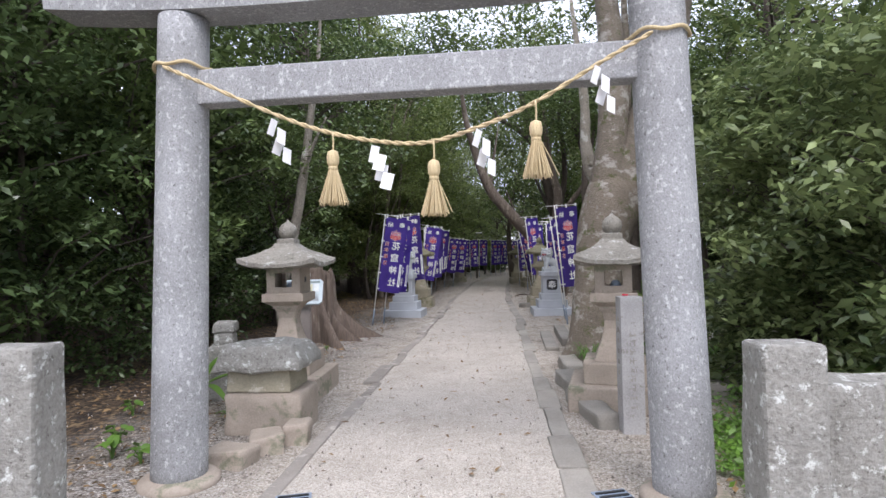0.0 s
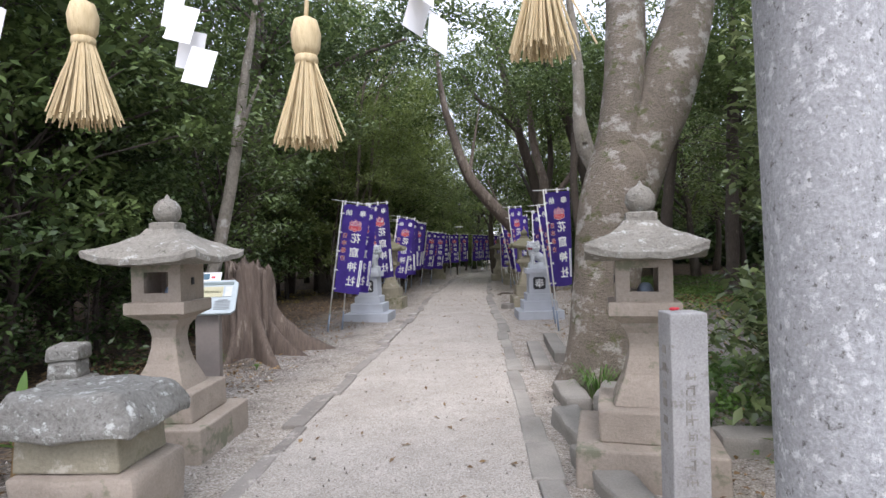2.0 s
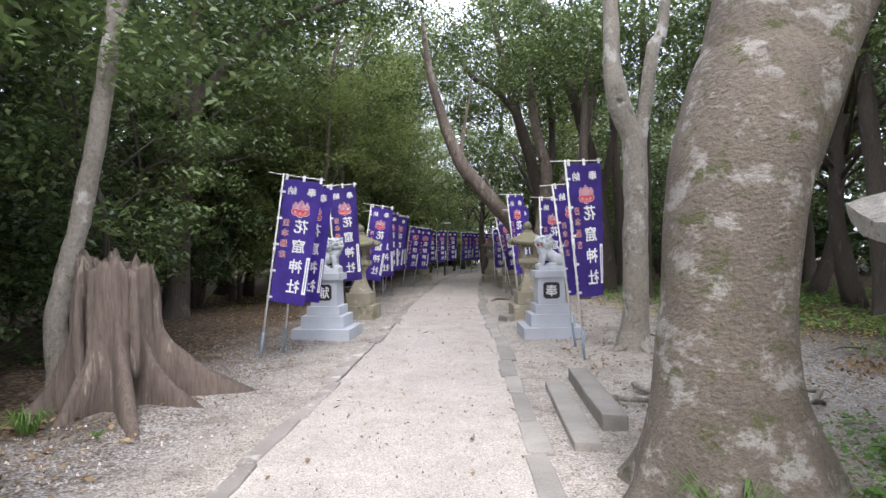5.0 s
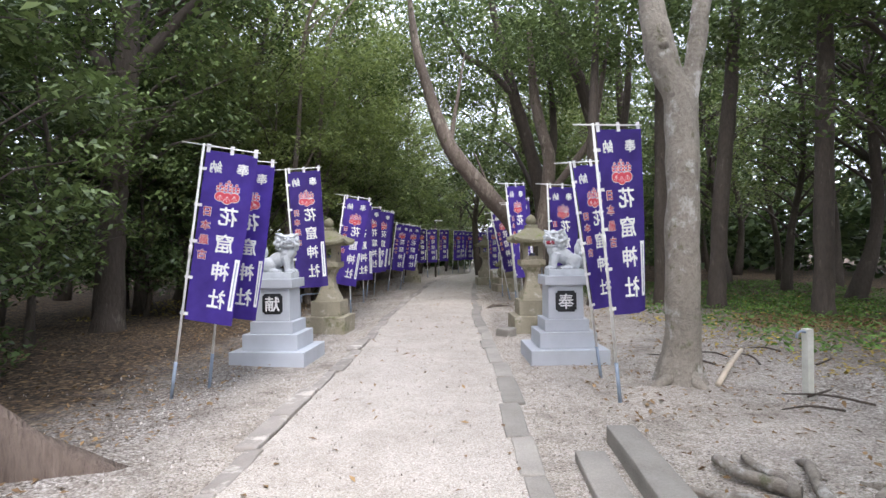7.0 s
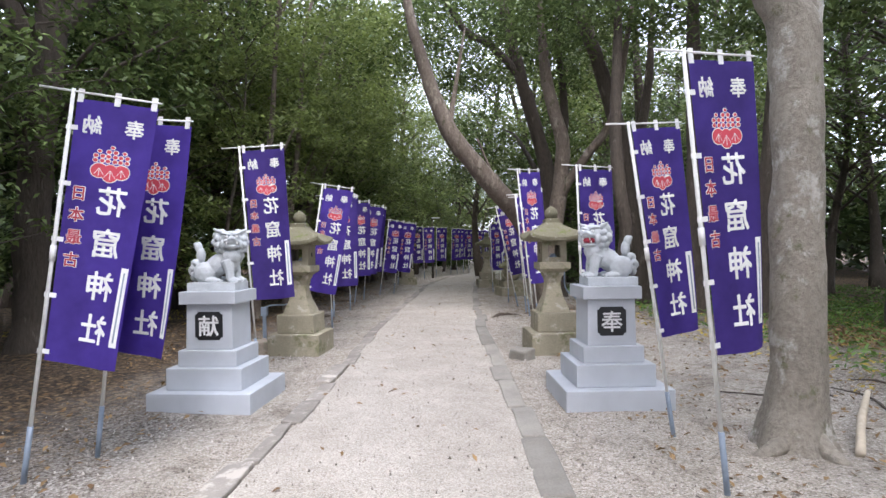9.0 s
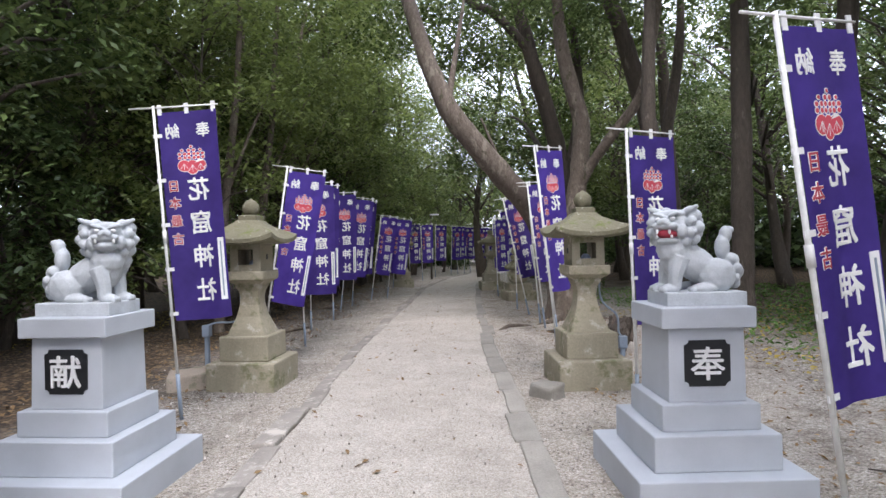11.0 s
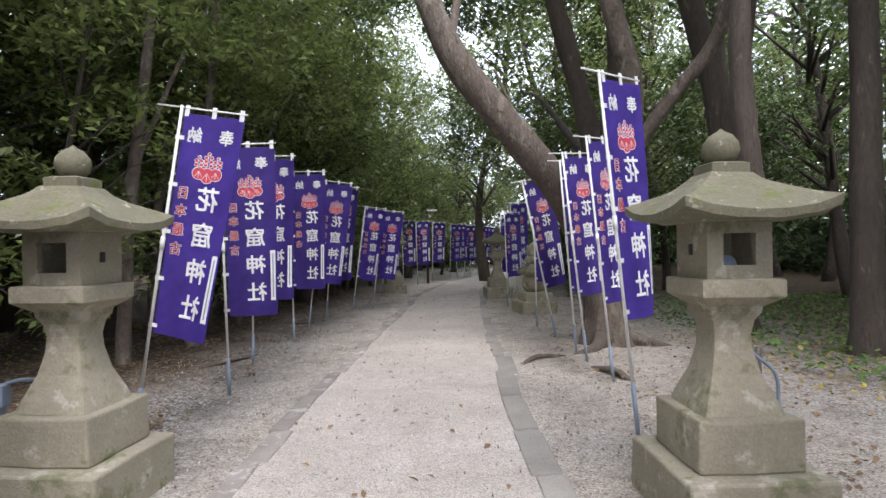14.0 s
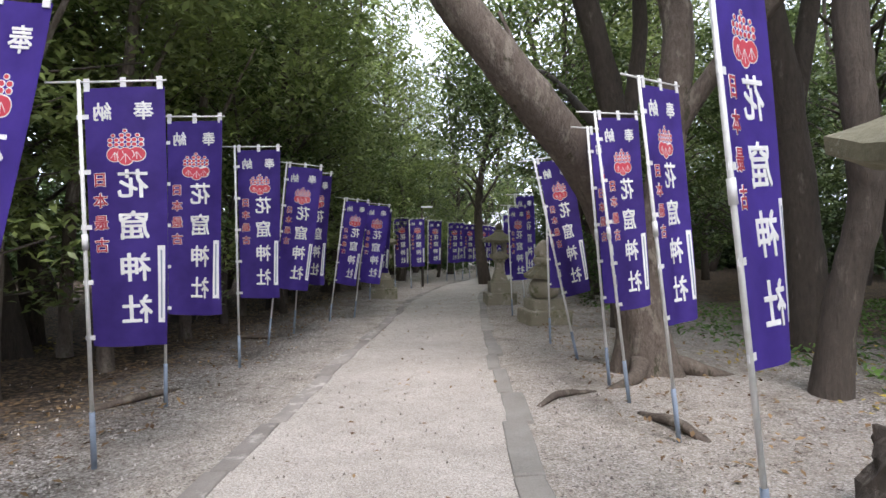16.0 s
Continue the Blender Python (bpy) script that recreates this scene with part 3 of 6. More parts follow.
# ---- lion statues ----
def plinth(at, char, label):
    root = thing("statue_plinth", at, label, "plinth", "lion statue plinths")
    w, d = 0.95, 0.88
    z = -0.03
    for k, (fw, h) in enumerate(((1.0, 0.17), (0.74, 0.20), (0.58, 0.15))):
        part("step", box(w * fw, d * fw, h + (0.03 if k == 0 else 0), (0, 0, z), bevel=0.008), M_BLUEGRAN, root)
        z += h + (0.03 if k == 0 else 0)
    part("pedestal", box(w * 0.465, d * 0.48, 0.42, (0, 0, z), bevel=0.006, top=0.97), M_BLUEGRAN, root)
    zb = z
    z += 0.42
    part("cap_stone", box(w * 0.56, d * 0.56, 0.115, (0, 0, z), bevel=0.006), M_BLUEGRAN, root)
    z += 0.115
    bm = bmesh.new()
    hw, c = 0.13, 0.027
    outline = []
    for sx, sz, flip in ((-1, -1, 0), (1, -1, 1), (1, 1, 0), (-1, 1, 1)):
        arc = []
        for i in range(5):
            a = math.pi / 2 * i / 4
            arc.append(Vector((sx * (hw - c * math.cos(a)), 0, sz * (hw - c * math.sin(a)))))
        outline += arc if flip else arc[::-1]
    front = -d * 0.24
    rings([[v + Vector((0, front - 0.003, zb + 0.22)) for v in outline], [v + Vector((0, front + 0.02, zb + 0.22)) for v in outline]], bm)
    panel = part("name_panel", bm, M_BLACK, root, "black panel with a white carved character")
    part("lettering", glyph(char, 0.20, 0.004, M_WHITE, weight=0.55), None, panel, at=Matrix.Translation((0, front - 0.006, zb + 0.22)))
    return root, z


p_r, PLINTH_TOP = plinth(ground_pose(2.655, 14.03, -3), "奉", "pale blue-grey granite stepped plinth with a black panel")
p_l, _ = plinth(ground_pose(-0.985, 14.38, -8), "献", "pale blue-grey granite stepped plinth with a black panel")


# ---- banners ----
def banner(at, variant, label, squeeze=0.0):
    rng = random.Random(variant)
    root = thing("nobori_banner", at, label, "banner", "purple banners along the path")
    pole = part("pole", tube([(0, 0, 0.3, 0.0125), (0, 0, 1.5, 0.0125), (0, 0, 2.53, 0.0115)], 10, steps=1), M_POLE, root, smooth=True)
    part("pole_joint", tube([(0, 0, 1.42, 0.018), (0, 0, 1.52, 0.018)], 10, steps=0), M_POLE, pole, smooth=True)
    part("pole_sleeve", tube([(0, 0, -0.05, 0.017), (0, 0, 0.36, 0.017)], 10, steps=0), M_SLEEVE, root, "blue-grey pole sleeve", True)
    part("crossbar", tube([(-0.21, 0, 2.52, 0.007), (0.2, 0, 2.51, 0.007), (0.55, 0, 2.505, 0.006)], 8, steps=1), M_POLE, root, smooth=True)
    amp, ph, k = rng.uniform(0.02, 0.05), rng.uniform(0, 6), rng.uniform(4, 8)
    drift = rng.uniform(-0.05, 0.05)

    def hang(x, z):
        """Where a point of the flat cloth hangs, with its folds."""
        u = (2.47 - z) / 1.68
        free = (x - 0.03) / 0.50
        y = amp * free * math.sin(k * free * 0.8 + 2.2 * u + ph) * (0.35 + u) + drift * u * free
        return Vector((x - (0.02 + squeeze) * free * u, y, z - 0.012 * math.sin(free * 3.1) * (u > 0.99)))

    nx, nz = 10, 24
    fr = [[hang(0.03 + 0.50 * i / nx, 2.47 - 1.68 * j / nz) for i in range(nx + 1)] for j in range(nz + 1)]
    bm = bmesh.new()
    for s in (-0.0012, 0.0012):
        vs = [[bm.verts.new(p + Vector((0, s, 0))) for p in row] for row in fr]
        for a, b in zip(vs, vs[1:]):
            for i in range(nx):
                q = (a[i], b[i], b[i + 1], a[i + 1])
                bm.faces.new(q if s < 0 else q[::-1])
    cloth = part("cloth", bm, M_CLOTH, root, smooth=True)
    for i in (0, 1, 2):
        x = 0.05 + 0.228 * i
        bm = box(0.036, 0.006, 0.085, (x, 0, 2.45))
        part("tab", bm, M_WHITE, cloth)
    for i in range(5):
        z = 2.27 - 0.36 * i
        part("tab", box(0.075, 0.006, 0.03, (0.018, 0, z)), M_WHITE, cloth)

    def printed(name, me, cx, cz, label=""):
        for v in me.vertices:
            p = hang(cx + v.co.x, cz + v.co.z)
            v.co = p + Vector((0, v.co.y * 1.75, 0))
        part(name, me, None, cloth, label)

    for ch, cx, cz, size in (("納", 0.145, 2.315, 0.125), ("奉", 0.40, 2.315, 0.125), ("花", 0.32, 1.84, 0.195), ("窟", 0.32, 1.57, 0.195), ("神", 0.32, 1.295, 0.195), ("社", 0.32, 1.02, 0.195)):
        printed("lettering", glyph(ch, size, 0.002, M_WHITE, True), cx, cz, "white mirrored character seen from the back")
    for ch, cz in (("日", 1.87), ("本", 1.735), ("最", 1.59), ("古", 1.445)):
        printed("lettering_rim", glyph(ch, 0.098, 0.0017, M_PAPER, True, 3.0), 0.115, cz, "white rim of a red character")
        printed("lettering", glyph(ch, 0.098, 0.0024, M_REDINK, True), 0.115, cz, "red mirrored character seen from the back")
    # crest: three veined leaves below three flower stalks
    blobs = [(-0.062, -0.040, 0.052, 0.046), (0.062, -0.040, 0.052, 0.046), (0, -0.052, 0.052, 0.056)]
    for bx, n in ((-0.070, 3), (0, 4), (0.070, 3)):
        for i in range(n):
            r = 0.0165 if i < n - 1 else 0.014
            blobs += [(bx + 0.019 * dx, 0.018 + i * 0.027, r, r * 0.85) for dx in ((-1, 1) if i < n - 1 else (0,))]
    for name, mat, shrink in (("crest_outline", M_WHITE, 1.0), ("crest", M_CREST, 0.84)):
        bm = bmesh.new()
        for q, (bx, bz, rx, rz) in enumerate(blobs):
            n = 14
            y = 0.0024 + 0.00015 * q + (0.0 if mat is M_WHITE else 0.0004)
            cut = 0.0045 if q < 3 else 0.0035
            kx, kz = (rx, rz) if mat is M_WHITE else (rx - cut, rz - cut)
            ring = [(kx * math.cos(2 * math.pi * i / n) + bx, kz * math.sin(2 * math.pi * i / n) + bz) for i in range(n)]
            rings([[hang(0.285 + 1.08 * x, 2.075 + 1.1 * z) + Vector((0, sgn * y, 0)) for x, z in ring] for sgn in (-1, 1)], bm)
        part(name, bm, mat, cloth)
    for bx, bz, rz in ((-0.062, -0.040, 0.046), (0.062, -0.040, 0.046), (0, -0.052, 0.056)):
        for a in (-35, 0, 35):
            d = (math.sin(radians(a)), -math.cos(radians(a)))
            secs = [[hang(0.285 + 1.08 * (bx + d[0] * t + dx * 0.0016), 2.075 + 1.1 * (bz + rz * 0.3 + d[1] * t)) + Vector((0, dy * 0.0042, 0)) for dx, dy in ((-1, -1), (1, -1), (1, 1), (-1, 1))] for t in (0.0, rz * 0.95)]
            part("crest_vein", rings(secs), M_WHITE, cloth)
    for name, mat, w, lo, hi, x, off in (("name_strip", M_PAPER, 0.054, 0.93, 1.43, 0.485, 0.0035), ("small_writing", M_SLEEVE, 0.012, 0.96, 1.40, 0.485, 0.0048)):
        secs = []
        for j in range(11):
            z = lo + (hi - lo) * j / 10
            secs.append([hang(x + dx * w / 2, z) + Vector((0, dy * off, 0)) for dx, dy in ((-1, -1), (1, -1), (1, 1), (-1, 1))])
        part(name, rings(secs), mat, cloth, "white strip with a column of small writing" if mat is M_PAPER else "unreadable column of small grey writing")
    return root


BANNER_LABEL = "purple cloth banner with white characters on a white pole"
# foot x, foot y, lean to the right in degrees, turn in degrees, height against the usual one
BANNERS = [
    (-1.60, 12.53, 7.9, -2, 0.98), (-1.40, 13.00, 6.0, -20, 0.95), (-0.98, 15.74, -3.9, -3, 1.06), (-0.90, 18.10, 8.8, -14, 1.0), (-0.54, 19.25, -1.6, -4, 0.96),
    (-0.69, 20.70, 0.3, -8, 1.01), (-0.50, 22.29, -0.6, -5, 1.02), (-0.54, 23.88, 6.4, -8, 1.05), (-0.38, 24.96, 4.5, -25, 1.05), (0.01, 26.45, 7.7, -25, 0.94),
    (0.43, 27.01, 6.9, -25, 0.92), (0.52, 30.83, 3.5, -25, 0.97), (1.17, 34.81, -1.1, -15, 0.97), (1.71, 35.24, -1.1, -10, 0.97), (2.40, 37.85, 1.2, 0, 1.0),
    (2.59, 11.92, -5.0, 18, 1.0), (2.76, 12.91, -7.6, 22, 0.93), (2.87, 15.32, -1.5, 22, 0.94), (2.85, 17.69, -5.6, 36, 1.06), (3.29, 19.33, -5.8, 35, 1.0),
    (3.34, 20.31, -6.2, 25, 1.0), (3.41, 20.96, -4.3, 25, 1.0), (3.47, 22.15, -11.8, 20, 0.97), (3.48, 23.43, -1.0, 30, 0.98), (3.94, 27.07, -5.0, 30, 0.98),
    (3.92, 29.32, -1.2, 30, 0.88), (3.61, 26.83, -1.7, 35, 0.88),
]
for i in range(9):
    BANNERS.append((3.3 + 0.42 * i, 39.6 + 0.75 * i, (-1) ** i * 2.0, -6, 1.0))


def banner_pose(x, y, lean, turn, tall):
    return Matrix.Translation((x, y, 0)) @ Matrix.Rotation(radians(lean), 4, "Y") @ Matrix.Rotation(radians(turn), 4, "Z") @ Matrix.Diagonal((1, 1, tall, 1))


made_kinds = {}
for i, row in enumerate(BANNERS):
    key = (i % 3, row[2] < -4)
    if key not in made_kinds:
        made_kinds[key] = banner(Matrix(), 10 * key[0] + key[1], BANNER_LABEL, 0.14 if key[1] else 0.0)
        made_kinds[key].matrix_basis = banner_pose(*row)
    else:
        copy_thing(made_kinds[key], Matrix()).matrix_basis = banner_pose(*row)


# ---- lion statues ----
def blob(bm, x, y, z, rx, ry=None, rz=None, turn=None):
    b = bmesh.new()
    bmesh.ops.create_icosphere(b, subdivisions=2, radius=1)
    m = Matrix.Translation((x, y, z)) @ (turn or Matrix()) @ Matrix.Diagonal((rx, ry or rx, rz or rx, 1))
    b.transform(m)
    return join(bm, b)


def limb(bm, pts):
    return tube(pts, 8, bm, 3)


def lion(at, open_mouth, side, label):
    """A seated guardian lion that looks along -x, its head turned to -y. side: -1 mirrors it."""
    bm = bmesh.new()
    rng = random.Random(3)
    tilt = Matrix.Rotation(radians(35), 4, "Y")
    blob(bm, 0.02, 0, 0.21, 0.17, 0.088, 0.095, tilt)
    blob(bm, -0.085, 0, 0.255, 0.085, 0.09, 0.13)
    for s in (-1, 1):
        blob(bm, 0.115, s * 0.055, 0.145, 0.105, 0.06, 0.10)
        limb(bm, [(-0.09, s * 0.06, 0.25, 0.055), (-0.115, s * 0.065, 0.16, 0.042), (-0.12, s * 0.065, 0.08, 0.036)])
        blob(bm, -0.145, s * 0.065, 0.078, 0.052, 0.04, 0.03)
        blob(bm, 0.03, s * 0.085, 0.078, 0.075, 0.038, 0.032)
        for k in (-1, 0, 1):
            blob(bm, -0.185, s * 0.065 + k * 0.022, 0.072, 0.018, 0.013, 0.02)
            blob(bm, -0.035, s * 0.085 + k * 0.02, 0.072, 0.018, 0.012, 0.02)
    # tail: an upright flame over a heap of curls
    for x, z, rx, rz in ((0.175, 0.30, 0.040, 0.075), (0.195, 0.37, 0.034, 0.050), (0.215, 0.395, 0.026, 0.022), (0.225, 0.225, 0.042, 0.045), (0.250, 0.165, 0.040, 0.045), (0.235, 0.105, 0.036, 0.040), (0.195, 0.17, 0.050, 0.060)):
        blob(bm, x, 0, z, rx, min(rx * 1.1, 0.05), rz)
    for s in (-1, 1):
        for x, z, r in ((0.205, 0.235, 0.030), (0.235, 0.185, 0.030), (0.225, 0.13, 0.028), (0.175, 0.20, 0.030)):
            blob(bm, x, s * 0.035, z, r)
    # head: broad muzzle, brow, flat ears, round curls at the sides and nape
    head = bmesh.new()
    blob(head, 0, 0, 0, 0.090, 0.092, 0.085)
    blob(head, 0.0, 0, 0.062, 0.075, 0.085, 0.026)
    blob(head, -0.070, 0, -0.006, 0.055, 0.066, 0.024)
    blob(head, -0.112, 0, 0.020, 0.022, 0.034, 0.018)
    blob(head, -0.062, 0, -0.086 if open_mouth else -0.050, 0.058, 0.064, 0.018 if open_mouth else 0.026)
    for s in (-1, 1):
        blob(head, -0.078, s * 0.042, 0.056, 0.026, 0.034, 0.013, Matrix.Rotation(radians(s * 18), 4, "X"))
        blob(head, -0.118, s * 0.020, 0.012, 0.016, 0.016, 0.014)
        blob(head, -0.100, s * 0.046, -0.004, 0.026, 0.024, 0.018)
        blob(head, 0.0, s * 0.088, 0.080, 0.020, 0.046, 0.018, Matrix.Rotation(radians(s * 16), 4, "X"))
        blob(head, 0.0, s * 0.125, 0.094, 0.014, 0.020, 0.013, Matrix.Rotation(radians(s * 30), 4, "X"))
        blob(head, -0.045, s * 0.070, -0.035, 0.040, 0.028, 0.042)
        for ex, q, rad, angles in ((-0.015, 0.112, 0.029, (75, 105, 135)), (0.030, 0.125, 0.036, (62, 92, 122, 150)), (0.080, 0.105, 0.036, (40, 75, 110, 145))):
            for a in angles:
                r = rad * rng.uniform(0.9, 1.12)
                y, z = q * math.sin(radians(a)) * s, q * math.cos(radians(a)) - 0.01
                blob(head, ex, y, z, r)
                blob(head, ex - 0.006, y * 1.18, z, r * 0.45)
        for k in range(4):
            blob(head, 0.055 + 0.02 * k, s * (0.085 - 0.012 * k), -0.135 - 0.022 * k, 0.036)
    for z in (0.04, -0.03, -0.10, -0.16):
        blob(head, 0.115, rng.uniform(-0.015, 0.015), z, 0.042)
    blob(head, -0.005, 0, -0.135, 0.085, 0.085, 0.085)
    turn = Matrix.Translation((-0.105, -0.012, 0.425)) @ Matrix.Rotation(radians(44 if open_mouth else 62), 4, "Z")
    head.transform(turn)
    join(bm, head)
    me = mesh_of("lion_statue", bm)
    ob = bpy.data.objects.new("t", me)
    scene.collection.objects.link(ob)
    mod = ob.modifiers.new("r", "REMESH")
    mod.mode, mod.voxel_size, mod.use_smooth_shade = "VOXEL", 0.0052, True
    done = bpy.data.meshes.new_from_object(ob.evaluated_get(bpy.context.evaluated_depsgraph_get()))
    bpy.data.objects.remove(ob)
    bm = bmesh.new()
    bm.from_mesh(done)
    for f in bm.faces:
        f.smooth = True
    first = len(bm.faces)
    box(0.43, 0.28, 0.075, (0.02, 0, -0.012), bevel=0.006, bm=bm)
    bm.faces.ensure_lookup_table()
    n = len(bm.faces)
    b = bmesh.new()
    for s in (-1, 1):
        blob(b, -0.090, s * 0.040, 0.033, 0.014, 0.015, 0.011)
        if not open_mouth:
            blob(b, -0.118, s * 0.044, -0.026, 0.007, 0.007, 0.014)
    b.transform(turn)
    join(bm, b)
    bm.faces.ensure_lookup_table()
    for f in bm.faces[n:]:
        f.material_index = 2
    if open_mouth:
        n = len(bm.faces)
        b = bmesh.new()
        blob(b, -0.068, 0, -0.048, 0.052, 0.060, 0.026)
        b.transform(turn)
        join(bm, b)
        bm.faces.ensure_lookup_table()
        for f in bm.faces[n:]:
            f.material_index = 1
            f.smooth = True
        n = len(bm.faces)
        b = bmesh.new()
        for s in (-1, 1):
            blob(b, -0.118, s * 0.034, -0.036, 0.007, 0.007, 0.015)
            blob(b, -0.106, s * 0.040, -0.064, 0.007, 0.007, 0.012)
        b.transform(turn)
        join(bm, b)
        bm.faces.ensure_lookup_table()
        for f in bm.faces[n:]:
            f.material_index = 2
    if side < 0:
        bm.transform(Matrix.Diagonal((-1, 1, 1, 1)))
        bmesh.ops.reverse_faces(bm, faces=bm.faces[:])
    ob = part("lion_statue", bm, (M_LION, M_MOUTH, M_WHITE), at=at)
    return tagged(ob, label, "statue", "pair of guardian lions")


lion(ground_pose(2.67, 14.03, -3, PLINTH_TOP + 0.01) @ Matrix.Scale(1.08, 4), True, 1, "pale granite guardian lion with an open red mouth on a plinth")
lion(ground_pose(-0.97, 14.38, -8, PLINTH_TOP + 0.01) @ Matrix.Scale(1.08, 4), False, -1, "pale granite guardian lion with a closed mouth on a plinth")


# ---- rope with paper streamers and straw tassels on the gate ----
def build_rope():
    base = torii.matrix_basis @ Matrix.Translation((0, -0.19, 0))
    root = thing("sacred_rope", base, "twisted straw rope slung between the gate pillars", "rope")
    pts = [(-1.60, 2.80), (-1.3, 2.66), (-0.81, 2.43), (-0.49, 2.31), (-0.16, 2.235), (0.155, 2.215), (0.49, 2.30), (0.80, 2.42), (1.2, 2.64), (1.50, 2.80)]
    line = spline([(x, 0, z, 0) for x, z in pts], 14)
    for k in range(2):
        n = len(line)
        strand = []
        for i, p in enumerate(line):
            a = i * 0.95 + k * math.pi
            strand.append((p[0], math.cos(a) * 0.0075, p[2] + math.sin(a) * 0.0075, 0.0085))
        part("rope_strand", tube(strand, 8, steps=0), M_ROPE, root, smooth=True)
    for s in (-1, 1):
        ring = []
        for i in range(33):
            a = 2 * math.pi * i / 32
            ring.append((s * 1.575 + 0.184 * math.cos(a), 0.19 + 0.186 * math.sin(a), 2.83 + 0.012 * math.sin(a * 5), 0.012))
        part("rope_loop", tube(ring, 8, steps=0), M_ROPE, root, smooth=True)
    rng = random.Random(8)
    for x, z, turn in ((-0.455, 2.31, 0.2), (0.185, 2.222, -0.1), (0.81, 2.43, 0.3)):
        t = thing("straw_tassel", base @ Matrix.Translation((x, -0.01, z)) @ Matrix.Scale(1.12, 4), "bundled rice straw tassel hanging from the rope", "tassel", "straw tassels on the rope")
        part("cord", tube([(0, 0, 0.0, 0.006), (0.004, 0, -0.06, 0.005), (0, 0, -0.115, 0.006)], 6, steps=2), M_ROPE, t, smooth=True)
        part("knot_head", lathe([(0.010, -0.105), (0.028, -0.115), (0.036, -0.145), (0.033, -0.18), (0.024, -0.20)], 16), M_ROPE, t, smooth=True)
        part("binding", lathe([(0.023, -0.196), (0.028, -0.202), (0.028, -0.214), (0.023, -0.22)], 14), M_ROPE, t, smooth=True)
        bm = bmesh.new()
        for i in range(150):
            a, r = rng.uniform(0, 2 * math.pi), math.sqrt(rng.random())
            ex = 0.082 * r + rng.uniform(-0.006, 0.006) + (0.04 if rng.random() < 0.04 else 0)
            L = rng.uniform(0.19, 0.215)
            p = [(0.021 * r * math.cos(a), 0.021 * r * math.sin(a), -0.205, 0.0022), (0.6 * ex * math.cos(a), 0.6 * ex * math.sin(a), -0.205 - 0.5 * L, 0.0026), (ex * math.cos(a), ex * math.sin(a), -0.205 - L, 0.0024)]
            tube(p, 4, bm, steps=1)
        part("straw_skirt", bm, M_ROPE, t)
    for x, z, turn in ((-0.81, 2.43, 65), (-0.16, 2.235, 10), (0.49, 2.30, 50), (1.2, 2.64, 40)):
        t = thing("paper_streamer", base @ Matrix.Translation((x, -0.02, z - 0.02)) @ Matrix.Rotation(radians(turn), 4, "Z"), "white folded zigzag paper streamer hanging from the rope", "paper streamer", "paper streamers on the rope")
        for k in range(4):
            w, h = 0.070, 0.105
            at = Matrix.Translation((-0.015 + 0.022 * k + (0.014 if k % 2 else 0), 0.012 * (-1) ** k, -0.01 - 0.058 * k)) @ Matrix.Rotation(radians(14), 4, "Y") @ Matrix.Rotation(radians(9 * (-1) ** k), 4, "X")
            part("paper_fold", box(w * (0.75 if k == 0 else 1), 0.0012, h, (0, 0, -h)), M_PAPER, t, at=at)


build_rope()


# ---- stones by the gate ----
def rough_block(name, at, size, material, label, category, rough=0.02, bevel=0.03, cuts=6, group="", top=1.0):
    bm = box(size[0], size[1], size[2] + 0.06, (0, 0, -0.06), bevel=bevel, rough=rough, cuts=cuts, top=top)
    return tagged(part(name, bm, material, at=at, smooth=True), label, category, group)


rough_block("gate_post", ground_pose(1.41, 2.37, -4), (0.25, 0.23, 1.12), M_LICHEN, "squat square granite post blotched with pale lichen", "stone post", 0.010, 0.02, 8)
rough_block("gate_post", ground_pose(-1.83, 2.42, 4), (0.27, 0.24, 1.17), M_LICHEN, "squat square granite post blotched with pale lichen", "stone post", 0.010, 0.02, 8)
rough_block("stone_wall", ground_pose(2.60, 2.47, -3), (2.08, 0.26, 0.93), M_LICHEN, "low lichened stone wall joined to the gate post", "stone wall", 0.018, 0.03, 12)
rough_block("stone_wall", ground_pose(-3.03, 2.52, 3), (2.08, 0.26, 0.93), M_LICHEN, "low lichened stone wall joined to the gate post", "stone wall", 0.018, 0.03, 12)


